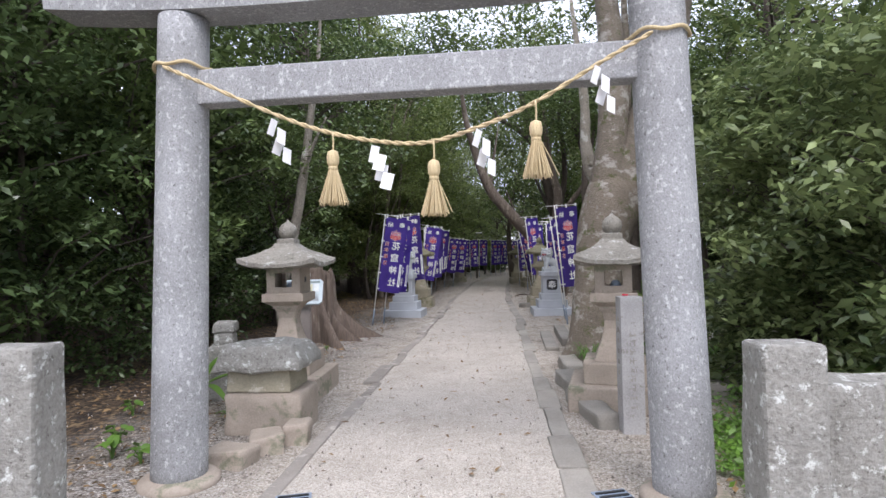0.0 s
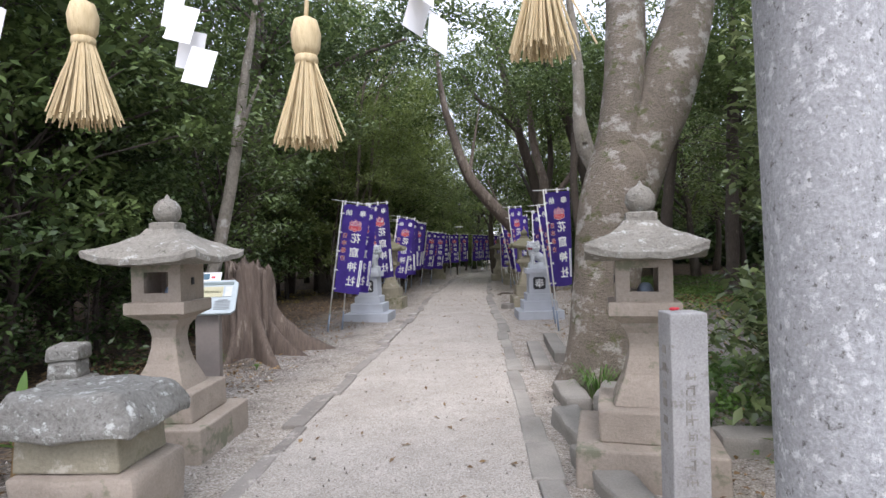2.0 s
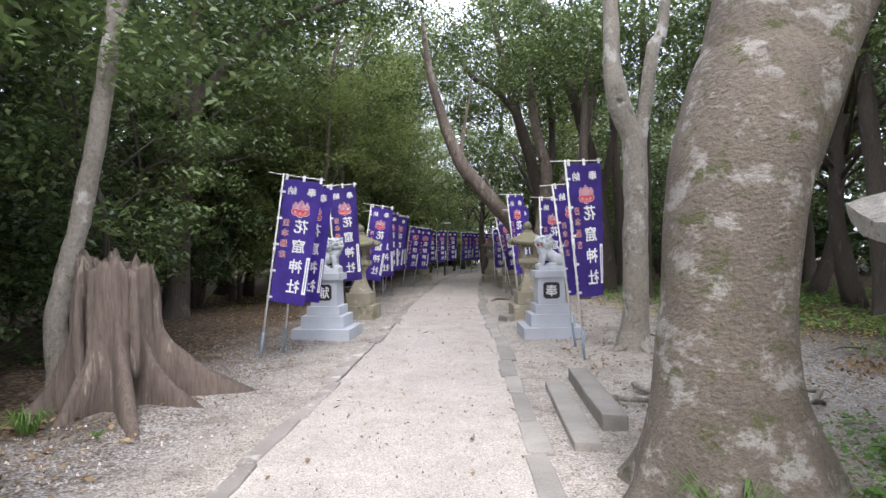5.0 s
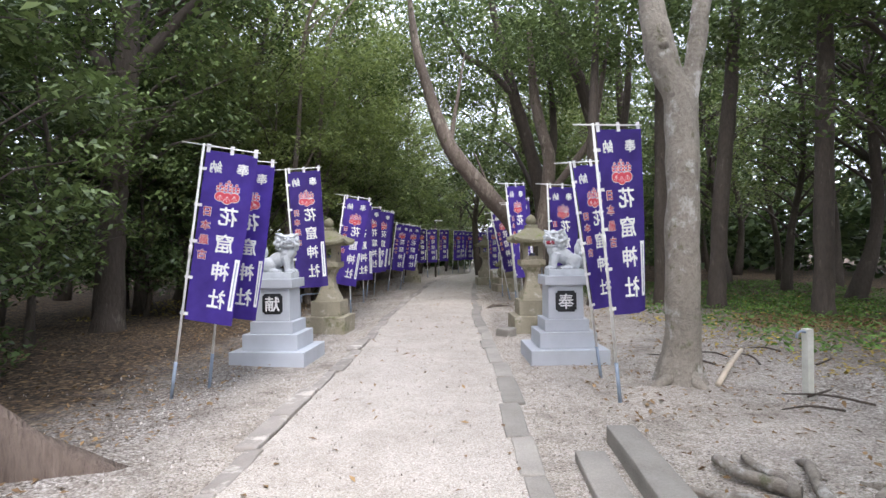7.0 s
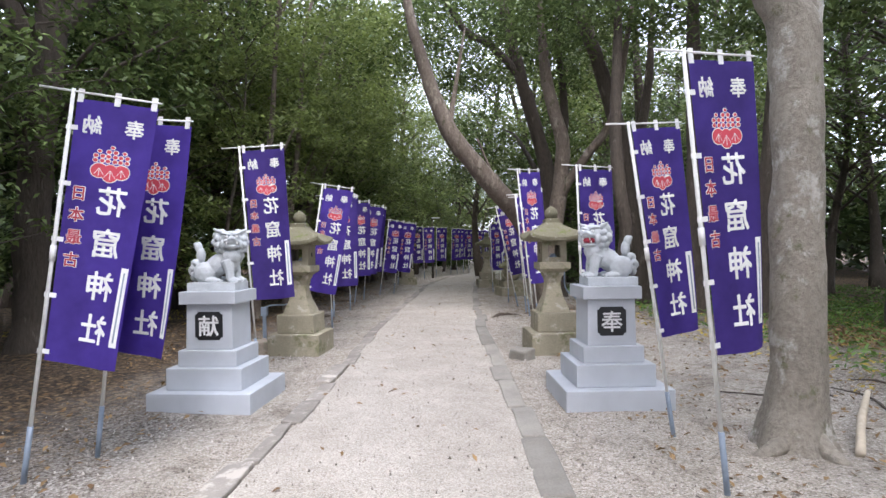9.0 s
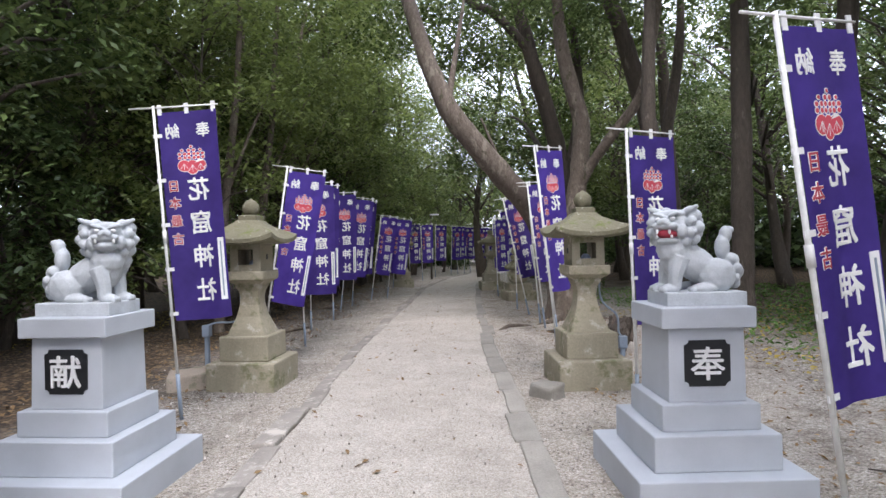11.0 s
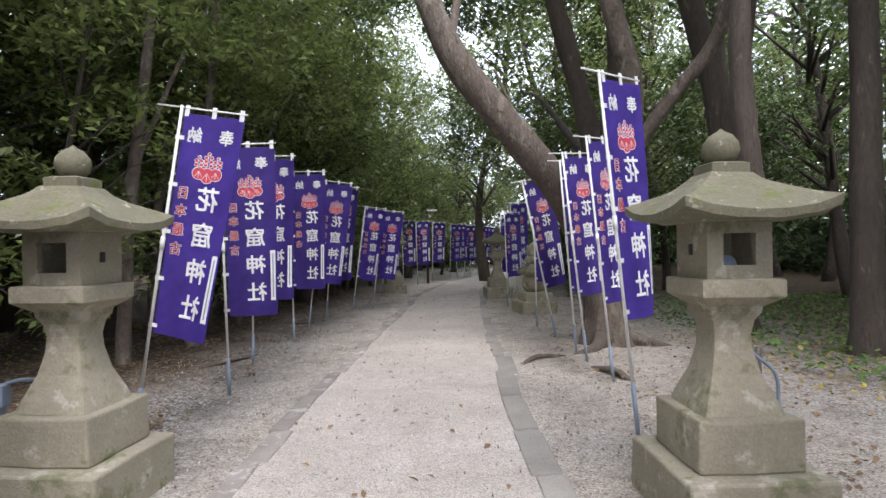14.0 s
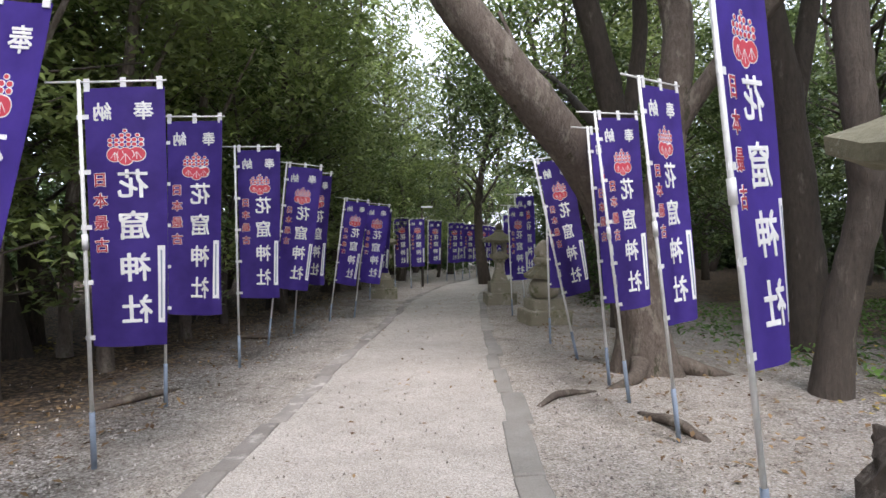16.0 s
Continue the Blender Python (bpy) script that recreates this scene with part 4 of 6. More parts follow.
def build_pillar_stone():
    root = thing("inscribed_post", ground_pose(1.565, 4.80, -4), "slim square granite post with worn carved writing", "stone post")
    part("shaft", box(0.185, 0.185, 1.17, (0, 0, -0.04), bevel=0.008, rough=0.003, cuts=3), surface("pale_post_granite", (0.45, 0.44, 0.43), (0.22, 0.21, 0.20), 90, 4, 0.9, 0.4, spots=[(0.24, 0.23, 0.20)], spot_scale=14, spot_size=0.6), root)
    rng = random.Random(4)
    for k in range(9):
        bm = bmesh.new()
        for i in range(5):
            w = rng.uniform(0.02, 0.055)
            if i % 2:
                box(w, 0.003, 0.006, (rng.uniform(-0.012, 0.012), 0, rng.uniform(0, 0.05)), bm=bm)
            else:
                box(0.006, 0.003, w, (rng.uniform(-0.025, 0.025), 0, 0.0), bm=bm)
        part("worn_writing", bm, M_KERB, root, at=Matrix.Translation((0.0, -0.094, 0.80 - 0.075 * k)))
    for k in range(6):
        part("worn_writing", box(0.003, 0.05, 0.04, bevel=0.001), M_KERB, root, at=Matrix.Translation((-0.094, 0.0, 0.92 - 0.09 * k)))
    bow = thing("red_ribbon", ground_pose(1.545, 4.86, 20, 1.13), "small folded red ribbon lying on the stone post", "ribbon")
    bm = bmesh.new()
    blob(bm, 0, 0, 0.008, 0.022, 0.014, 0.010)
    blob(bm, 0.03, 0.004, 0.007, 0.018, 0.012, 0.008)
    part("fold", bm, M_RED, bow, smooth=True)


build_pillar_stone()


def build_small_shrine():
    root = thing("stone_shrine", ground_pose(-1.60, 5.17, -5), "small weathered stone shrine with a lichened slab roof", "stone shrine")
    part("plinth_stone", box(0.68, 0.55, 0.40, (0.02, 0, -0.05), bevel=0.03, rough=0.025, cuts=6), M_OLD, root, smooth=True)
    part("body_stone", box(0.58, 0.46, 0.20, (-0.02, 0, 0.353), bevel=0.012, rough=0.006, cuts=4, top=0.97), M_MOSSY, root)
    part("roof_slab", box(0.84, 0.66, 0.22, (-0.02, 0, 0.545), bevel=0.05, rough=0.04, cuts=8, top=0.76), M_LICHEN, root, smooth=True)
    st = thing("stacked_stones", ground_pose(-2.42, 6.25, 10), "small pile of three lichened cut stones", "stones")
    z = -0.04
    for w, h in ((0.42, 0.42), (0.34, 0.22), (0.22, 0.14), (0.24, 0.12)):
        part("stone", box(w, w, h, (0, 0, z), bevel=0.025, rough=0.015, cuts=5, top=0.93), M_LICHEN, st, smooth=True)
        z += h - 0.006


build_small_shrine()
for x, y, sx, sy, h, a in ((-1.45, 4.55, 0.26, 0.32, 0.13, 20), (-1.62, 4.25, 0.34, 0.26, 0.12, -15), (-1.25, 4.75, 0.2, 0.26, 0.16, 5), (1.62, 7.3, 0.24, 0.75, 0.13, -3), (1.42, 6.35, 0.24, 0.72, 0.14, 3), (1.36, 5.35, 0.22, 1.0, 0.12, 4), (1.98, 6.98, 0.38, 0.62, 0.20, -24), (2.55, 6.9, 0.5, 0.3, 0.16, 30), (2.6, 5.9, 0.6, 0.3, 0.14, -5), (-1.35, 16.9, 0.40, 0.45, 0.16, 20), (2.28, 16.02, 0.22, 0.28, 0.12, 40)):
    rough_block("edging_stone", ground_pose(x, y, a), (sx, sy, h), M_KERB if x > 0 else M_OLD, "rough grey edging stone half sunk in the gravel", "stone", 0.022, 0.03, 5, "edging stones")
for x, y, w, n, h, a in ((1.77, 9.7, 0.20, 1.85, 0.05, -7), (2.10, 10.05, 0.20, 1.75, 0.12, -7)):
    rough_block("stone_slab", ground_pose(x, y, a), (w, n, h), M_KERB, "long flat grey stone slab laid beside the path", "stone slab", 0.006, 0.01, 4, "stone slabs by the path")


def build_drains():
    for x, y in ((-0.95, 3.45), (1.02, 3.4)):
        root = thing("drain_cover", ground_pose(x, y, 12, 0.004), "small blue-grey slotted metal drain cover in the gravel", "drain cover", "drain covers")
        part("rim", box(0.22, 0.30, 0.02, (0, 0, 0)), M_SLEEVE, root)
        for k in range(5):
            part("slat", box(0.19, 0.02, 0.008, (0, -0.11 + 0.055 * k, 0.02)), M_BLACK, root)


build_drains()


# ---- information board ----
def build_sign():
    root = thing("information_board", ground_pose(-1.93, 7.68, 6) @ Matrix.Scale(0.95, 4), "sloping white information board on a grey steel pedestal", "information board")
    part("pedestal", box(0.24, 0.12, 1.0, (0, 0, 0.0), bevel=0.006), surface("brown_grey_steel", (0.23, 0.20, 0.18), (0.19, 0.165, 0.15), 40, 3, 0.5, 0.05), root)
    part("foot", box(0.27, 0.15, 0.10, (0, 0, 0), bevel=0.005), M_SLEEVE, root)
    tilt = Matrix.Translation((0.0, -0.02, 1.12)) @ Matrix.Rotation(radians(-38), 4, "X")
    bm = bmesh.new()
    o = [(-0.30, -0.17), (-0.26, -0.21), (0.26, -0.21), (0.30, -0.17), (0.30, 0.17), (0.26, 0.21), (-0.26, 0.21), (-0.30, 0.17)]
    rings([[Vector((x * 0.98, 0.03, z)) for x, z in o], [Vector((x * 0.98, 0, z)) for x, z in o]], bm)
    part("panel", bm, surface("pale_blue_board", (0.42, 0.49, 0.52), (0.36, 0.43, 0.46), 20, 3, 0.5, 0.02), root, at=tilt)
    cells = [(0, 0.165, 0.50, 0.035, (0.17, 0.22, 0.22)), (0, 0.06, 0.30, 0.13, (0.50, 0.48, 0.32)), (-0.205, 0.06, 0.07, 0.13, (0.55, 0.58, 0.58)), (0.205, 0.06, 0.07, 0.13, (0.55, 0.58, 0.58)), (0.0, 0.05, 0.26, 0.012, (0.25, 0.25, 0.16)), (0.03, 0.062, 0.16, 0.02, (0.35, 0.36, 0.22))]
    for k in range(7):
        cells.append((-0.10, -0.045 - 0.019 * k, 0.30 if k else 0.18, 0.006 if k else 0.010, (0.30, 0.32, 0.33)))
        cells.append((0.16, -0.045 - 0.019 * k, 0.16 if k else 0.10, 0.006 if k else 0.010, (0.30, 0.32, 0.33)))
    for x, z, w, h, c in cells:
        m = bpy.data.materials.get("print_%d_%d_%d" % tuple(int(100 * v) for v in c)) or surface("print_%d_%d_%d" % tuple(int(100 * v) for v in c), c, tuple(0.9 * v for v in c), 50, 4, 0.6, 0.0)
        part("printed_field", box(w, 0.004, h, (x, -0.003 if h > 0.011 and w > 0.05 else -0.005, z - h / 2)), m, root, at=tilt)
    card = tilt @ Matrix.Translation((0.0, 0.0, 0.235))
    part("notice_card", box(0.21, 0.006, 0.11, (0, 0, -0.03)), M_WHITE, root, "small white notice card fixed on top of the board", at=card)
    part("picture", box(0.075, 0.004, 0.075, (-0.05, -0.005, -0.015)), surface("blue_print", (0.05, 0.13, 0.20), (0.03, 0.08, 0.10), 40, 12, 0.5, 0.0), root, at=card)
    part("red_mark", box(0.04, 0.004, 0.024, (0.025, -0.005, 0.0)), M_RED, root, at=card)


build_sign()


# ---- stump ----
def build_stump():
    root = thing("tree_stump", ground_pose(-2.38, 10.45), "broken brown fluted tree stump with spreading roots", "tree stump")
    rng = random.Random(2)
    secs = []
    n = 120
    lobes = ((14, 1.10, 0.13, 0.62), (-58, 0.95, 0.15, 0.80), (-18, 0.55, 0.12, 0.5), (-100, 0.45, 0.25, 0.6), (-150, 0.55, 0.22, 0.6), (170, 0.6, 0.22, 0.6), (95, 0.7, 0.22, 0.6), (45, 0.5, 0.22, 0.6))
    for k in range(22):
        u = k / 21
        ring = []
        for i in range(n):
            a = 2 * math.pi * i / n
            r = 0.37 - 0.07 * u
            for deg, far, wide, top in lobes:
                d = (a - radians(deg) + math.pi) % (2 * math.pi) - math.pi
                w = wide * (0.55 + 1.3 * u)
                r += far * max(0, 1 - u / top) ** 2.0 * math.exp(-(d / w) ** 2) + 0.05 * math.exp(-(d / 0.2) ** 2) * (1 - 0.4 * u)
            v = Vector((math.cos(a), math.sin(a), 0))
            tw = a + 0.5 * u
            r *= 1 + 0.05 * math.sin(tw * 13 + 3 * noise.noise((v.x * 2, v.y * 2, u * 2))) + 0.14 * noise.noise((3 * math.cos(tw), 3 * math.sin(tw), u * 1.5)) + 0.07 * noise.noise((14 * math.cos(tw), 14 * math.sin(tw), u * 1.6))
            z = -0.07 + 1.40 * u
            if k == 21:
                z += 0.14 * noise.noise((v.x * 3, v.y * 3, 9)) + 0.06 * noise.noise((v.x * 15, v.y * 15, 9)) - 0.05 * v.x
            ring.append(Vector((r * v.x, r * v.y, z)))
        secs.append(ring)
    secs.append([Vector((v.x * 0.78, v.y * 0.78, v.z - 0.10)) for v in secs[-1]])
    part("trunk", rings(secs), M_STUMP, root, smooth=True)
    for x, y, z, t in ((0.30, -0.30, 1.0, 20), (-0.1, -0.42, 0.9, -10)):
        part("bark_flap", tube([(x, y, z - 0.7, 0.05), (x * 1.08, y * 1.08, z - 0.2, 0.045), (x * 1.02, y * 1.02, z + 0.25, 0.03)], 8, bumpy=0.4, seed=t), M_STUMP, root, smooth=True)


build_stump()


# ---- leaves ----
def leaf_mesh(name, centres, size, material, rng, droop=0.35, slim=0.42, flat=0.5):
    """One mesh of many kite-shaped leaves at the centres."""
    n = len(centres)
    c = np.asarray(centres, float)
    a = rng.uniform(0, 2 * np.pi, n)
    d = np.stack([np.cos(a), np.sin(a), rng.normal(-droop, 0.35, n)], 1)
    d /= np.linalg.norm(d, axis=1)[:, None]
    up = np.stack([rng.normal(0, flat, n), rng.normal(0, flat, n), np.ones(n)], 1)
    side = np.cross(d, up)
    side /= np.linalg.norm(side, axis=1)[:, None]
    nrm = np.cross(side, d)
    L = (size * rng.uniform(0.65, 1.25, n))[:, None]
    w = slim * L * 0.5
    v = np.stack([c - d * L * 0.5, c - 0.02 * d * L + side * w + nrm * w * 0.25, c + d * L * 0.5 - nrm * L * 0.08, c - 0.02 * d * L - side * w + nrm * w * 0.25], 1).reshape(-1, 3)
    me = bpy.data.meshes.new(name)
    me.vertices.add(4 * n)
    me.vertices.foreach_set("co", v.ravel())
    idx = np.arange(4 * n).reshape(-1, 4)
    me.loops.add(4 * n)
    me.loops.foreach_set("vertex_index", idx.ravel())
    me.polygons.add(n)
    me.polygons.foreach_set("loop_start", np.arange(n) * 4)
    me.polygons.foreach_set("loop_total", np.full(n, 4))
    me.update(calc_edges=True)
    me.materials.append(material)
    return me


def clumps(rng, heads, per, spread, flat=0.55):
    out = []
    for h in heads:
        k = int(per * rng.uniform(0.6, 1.4))
        p = rng.normal(0, 1, (k, 3))
        p /= np.maximum(np.linalg.norm(p, axis=1)[:, None], 0.3)
        p *= rng.uniform(0.15, 1, (k, 1)) ** 0.5 * spread * rng.uniform(0.7, 1.3)
        p[:, 2] *= flat
        out.append(p + h)
    return np.concatenate(out)


def forest_tree(name, label, at, height, low, radius, heads, per, size, bark, leaf, seed, trunk=0.11, lean=0.4, spread=0.55, group="forest trees"):
    rng = np.random.default_rng(seed)
    root = thing(name, at, label, "tree", group)
    pts = []
    off = np.zeros(2)
    for k in range(6):
        u = k / 5
        pts.append((off[0], off[1], -0.15 + u * height * 0.92, trunk * (1.25 if k == 0 else 1 - 0.8 * u)))
        off = off + rng.normal(0, lean * height / 30, 2)
    bm = tube(pts, 8, steps=3, bumpy=0.2, seed=seed, flutes=5, flute=0.4)
    tips = []
    for k in range(heads):
        u = (k + rng.uniform(0, 1)) / heads
        z = low + (height - low) * u
        r = radius * math.sin(math.pi * min(0.97, 0.18 + 0.72 * u)) ** 0.7 * rng.uniform(0.35, 1.0)
        a = rng.uniform(0, 2 * math.pi)
        i = min(4, int(z / height * 5))
        stem = Vector(pts[i][:3]).lerp(Vector(pts[i + 1][:3]), 0.5)
        tip = np.array((stem.x + r * math.cos(a), stem.y + r * math.sin(a), z))
        tips.append(tip)
        if k % 2 == 0:
            s = Vector((stem.x, stem.y, max(0.5, z - r * 0.6)))
            m = s.lerp(Vector(tip), 0.5) + Vector((0, 0, 0.15 * r))
            tube([(*s, trunk * 0.3), (*m, trunk * 0.2), (*tip, 0.008)], 4, bm, steps=1)
    part("trunk", bm, bark, root, smooth=True)
    part("crown", leaf_mesh("crown", clumps(rng, tips, per, spread), size, leaf, rng), None, root)
    return root


HOME = ground_pose(-6.0, 13.0)
SPECIES = {
    "low": forest_tree("forest_tree", "small dark evergreen tree with leaves down to the ground", HOME, 4.6, 0.7, 1.7, 60, 130, 0.12, M_BARKDARK, M_LEAF, 11, 0.05, 0.6, 0.45),
    "low2": forest_tree("forest_tree", "small glossy evergreen tree with dense leaves", ground_pose(-4.9, 15.6), 5.6, 1.2, 1.9, 60, 130, 0.125, M_BARKDARK, M_LEAFMID, 12, 0.06, 0.7, 0.5),
    "tall": forest_tree("forest_tree", "tall evergreen forest tree with a bare dark trunk", ground_pose(-5.2, 18.3), 10.5, 3.4, 3.0, 85, 100, 0.16, M_BARKDARK, M_LEAFMID, 13, 0.17, 0.5, 0.75),
    "tall2": forest_tree("forest_tree", "tall evergreen forest tree with a grey trunk", ground_pose(-6.5, 21.5), 11.5, 2.6, 3.2, 90, 100, 0.16, M_BARKDARK, M_LEAF, 14, 0.15, 0.9, 0.8),
    # airy and pale carry the leaf colour with skylight painted in
    "airy": forest_tree("forest_tree", "tall tree with light from above painted into its light green leaves", ground_pose(-1.9, 33.0), 11.5, 2.8, 3.0, 75, 74, 0.175, M_BARKDARK, M_LEAFLIGHT, 16, 0.13, 0.8, 0.8),
    "pale": forest_tree("forest_tree", "slender tree leafy down to the ground, skylight painted into its light green", ground_pose(-4.3, 20.6), 6.2, 0.8, 2.0, 62, 110, 0.125, M_BARKDARK, M_LEAFLIGHT, 19, 0.06, 0.8, 0.5),
    "hedge": forest_tree("shrub", "tall glossy evergreen shrub leafy to the ground, its leaves coloured as if lit", ground_pose(3.75, 5.75), 3.4, 0.15, 1.25, 48, 105, 0.125, M_BARKDARK, M_LEAFGLOSS, 17, 0.03, 0.5, 0.42, "forest shrubs"),
    "bush": forest_tree("shrub", "dense dark evergreen shrub on the forest floor", ground_pose(-4.2, 9.6), 1.9, 0.15, 1.15, 30, 95, 0.11, M_BARKDARK, M_LEAF, 15, 0.02, 0.5, 0.38, "forest shrubs"),
}


def plant_forest():
    rng = random.Random(21)
    spots = []
    # left of the way
    for row, (off, step, kinds_) in enumerate(((3.6, 2.3, ("low", "bush", "low2")), (5.2, 2.6, ("low2", "tall", "low")), (7.6, 3.0, ("tall", "low", "tall2")), (10.5, 3.4, ("airy", "tall")))):
        y = 4.0 + row * 0.6
        while y < 48:
            x = edge(LEFT, y) - off + rng.uniform(-0.6, 0.6)
            if y > 22 and row == 0:
                x += 0.7
            k = kinds_[rng.randrange(len(kinds_))]
            # farther on, dark kinds give way to leaves coloured as if lit
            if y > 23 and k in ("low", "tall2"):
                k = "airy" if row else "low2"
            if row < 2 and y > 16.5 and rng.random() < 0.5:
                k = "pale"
            if row == 0 and y < 19:
                x -= 1.1
            if not (row == 0 and y < 12.5 and x > -4.4) and not (row < 2 and 14 < y < 19.5 and x > -6):
                spots.append((k, x, y))
            y += step * rng.uniform(0.75, 1.3)
    # right of the way
    for row, (off, step, kinds_) in enumerate(((3.0, 2.2, ("low", "low2", "bush")), (6.0, 2.7, ("low2", "airy")), (9.0, 3.2, ("tall", "low", "airy")), (12.5, 3.8, ("airy", "tall")))):
        y = 3.8 + row * 0.7
        while y < 48:
            x = edge(RIGHT, y) + off + rng.uniform(-0.6, 0.6)
            k = kinds_[rng.randrange(len(kinds_))]
            # near right edge: shrubs whose leaf colour has light from above painted in
            if row == 0 and y < 8:
                k = "hedge"
            clear = 8.5 < y < 24 and off < 6.5
            if not clear and not (row == 0 and y > 7.3 and y < 26):
                spots.append((k, x, y))
            y += step * rng.uniform(0.75, 1.3)
    # crowns that reach over the way
    for line, sg, y0 in ((LEFT, -1, 29.0), (RIGHT, 1, 31.0)):
        y = y0
        while y < 48:
            spots.append(("airy", edge(line, y) + sg * rng.uniform(2.6, 3.4), y))
            y += rng.uniform(4.8, 6.2)
    # near the gate and over the far stretch
    for k, x, y, s in (("airy", -2.9, 27.0, 1.3), ("airy", -3.6, 23.2, 1.2), ("airy", -1.0, 34.0, 1.3), ("airy", 6.6, 35.0, 1.35), ("airy", -4.4, 31.0, 1.3), ("airy", 1.0, 46.5, 1.4), ("airy", 4.6, 37.0, 1.35)):
        copy_thing(SPECIES[k], Matrix.Translation((x, y, -0.02)) @ Matrix.Rotation(rng.uniform(0, 6.28), 4, "Z") @ Matrix.Scale(s, 4))
    for k, x, y in (("hedge", 5.2, 6.5), ("hedge", 5.6, 5.3), ("hedge", 6.6, 7.7), ("hedge", 7.2, 9.4), ("hedge", 3.6, 4.1), ("hedge", 4.6, 4.4), ("low", -5.0, 6.9), ("low2", -4.9, 8.9), ("low", -6.3, 5.2), ("tall", -6.2, 7.9), ("low2", -3.9, 12.9), ("tall", -5.6, 11.2), ("tall2", -7.4, 13.6), ("tall", -7.0, 9.6), ("tall2", -5.4, 20.2), ("tall", -4.9, 23.4), ("bush", -4.6, 7.6), ("hedge", 4.4, 7.3), ("hedge", 4.0, 6.5), ("low", 8.2, 8.6), ("airy", 9.5, 42.0), ("airy", 7.2, 30.5)):
        spots.append((k, x, y))
    # across the end of the way, where it bends
    for i in range(9):
        spots.append((("airy", "low2", "airy")[i % 3], -2 + i * 1.4, 49 + 2 * (i % 3)))
    for k, x, y in spots:
        s = rng.uniform(0.85, 1.2)
        copy_thing(SPECIES[k], Matrix.Translation((x, y, -0.02)) @ Matrix.Rotation(rng.uniform(0, 6.28), 4, "Z") @ Matrix.Scale(s, 4))


plant_forest()


# ---- trees that stand out ----
def big_tree(name, label, at, limbs, bark, heads, per, size, spread, leaf, seed, flutes=0, flute=0.0, bumpy=0.18, n=20):
    rng = np.random.default_rng(seed)
    root = thing(name, at, label, "tree", "large trees")
    bm = bmesh.new()
    for k, pts in enumerate(limbs):
        tube(pts, n if k == 0 else max(8, n - 6), bm, steps=7, bumpy=bumpy, seed=seed + k, flutes=flutes if k == 0 else 0, flute=flute)
    part("trunk", bm, bark, root, smooth=True)
    if heads:
        part("crown", leaf_mesh("crown", clumps(rng, [np.array(h, float) for h in heads], per, spread), size, leaf, rng), None, root)
    return root


def cloud(rng, centre, radii, count):
    return [tuple(centre[i] + radii[i] * rng.uniform(-1, 1) for i in range(3)) for _ in range(count)]


RT = random.Random(77)
big_tree("large_tree", "massive pale-barked tree with a mossy buttressed foot", ground_pose(2.2, 7.98), [
    [(0, 0, -0.2, 0.60), (0, 0, 0.15, 0.50), (-0.02, 0, 0.55, 0.405), (-0.01, 0, 1.0, 0.355), (0.04, 0, 1.5, 0.36), (0.12, 0, 2.0, 0.37), (0.2, 0, 2.4, 0.33), (0.28, 0, 2.75, 0.16)],
    [(0.05, -0.02, 1.7, 0.27), (0.14, -0.02, 2.4, 0.255), (0.235, 0, 3.2, 0.215), (0.28, 0.1, 4.5, 0.18), (0.1, 0.4, 7.0, 0.09)],
    [(0.16, 0.02, 1.7, 0.28), (0.42, 0.0, 2.5, 0.31), (0.74, 0.03, 3.25, 0.305), (1.05, 0.1, 4.2, 0.25), (1.5, 0.3, 6.2, 0.18), (1.9, 0.5, 8.0, 0.08)],
    [(0.42, 0.1, 2.7, 0.10), (0.5, 0.25, 3.4, 0.085), (0.62, 0.5, 4.4, 0.07), (0.7, 0.8, 6.0, 0.03)]],
    M_BARKMOSS, cloud(RT, (0.4, 1.2, 6.8), (2.6, 2.6, 1.2), 38), 95, 0.13, 0.7, M_LEAFMID, 31, 7, 0.55, 0.07, 40)
big_tree("large_tree", "pale smooth-barked tree forking into two stems", ground_pose(3.55, 12.65), [
    [(-0.06, 0, -0.2, 0.30), (-0.04, 0, 0.1, 0.215), (-0.01, 0, 0.4, 0.178), (0, 0, 1.4, 0.165), (0.02, 0, 2.3, 0.17), (0.0, 0, 2.9, 0.165), (-0.13, 0, 3.2, 0.15), (-0.22, 0, 3.5, 0.155), (-0.30, 0, 4.0, 0.12), (-0.28, 0.1, 5.0, 0.10), (-0.5, 0.2, 7.3, 0.04)],
    [(0.05, 0, 2.75, 0.11), (0.13, 0.02, 3.2, 0.10), (0.2, 0.03, 3.5, 0.095), (0.30, 0.03, 4.2, 0.09), (0.5, 0.1, 4.7, 0.075), (0.7, 0.2, 7.2, 0.03)],
    [(-0.2, -0.06, 3.42, 0.06), (-0.24, -0.15, 3.46, 0.055), (-0.25, -0.19, 3.47, 0.03)],
    [(0, 0, 0.14, 0.10), (-0.28, -0.15, 0.03, 0.06), (-0.55, -0.2, -0.06, 0.03)],
    [(0, 0, 0.14, 0.11), (0.0, -0.28, 0.03, 0.06), (0.05, -0.5, -0.06, 0.03)]],
    M_BARKPALE, cloud(RT, (0.3, 0.3, 6.8), (2.8, 2.6, 1.0), 50), 95, 0.13, 0.7, M_LEAFMID, 32, 6, 0.5, 0.14, 24)
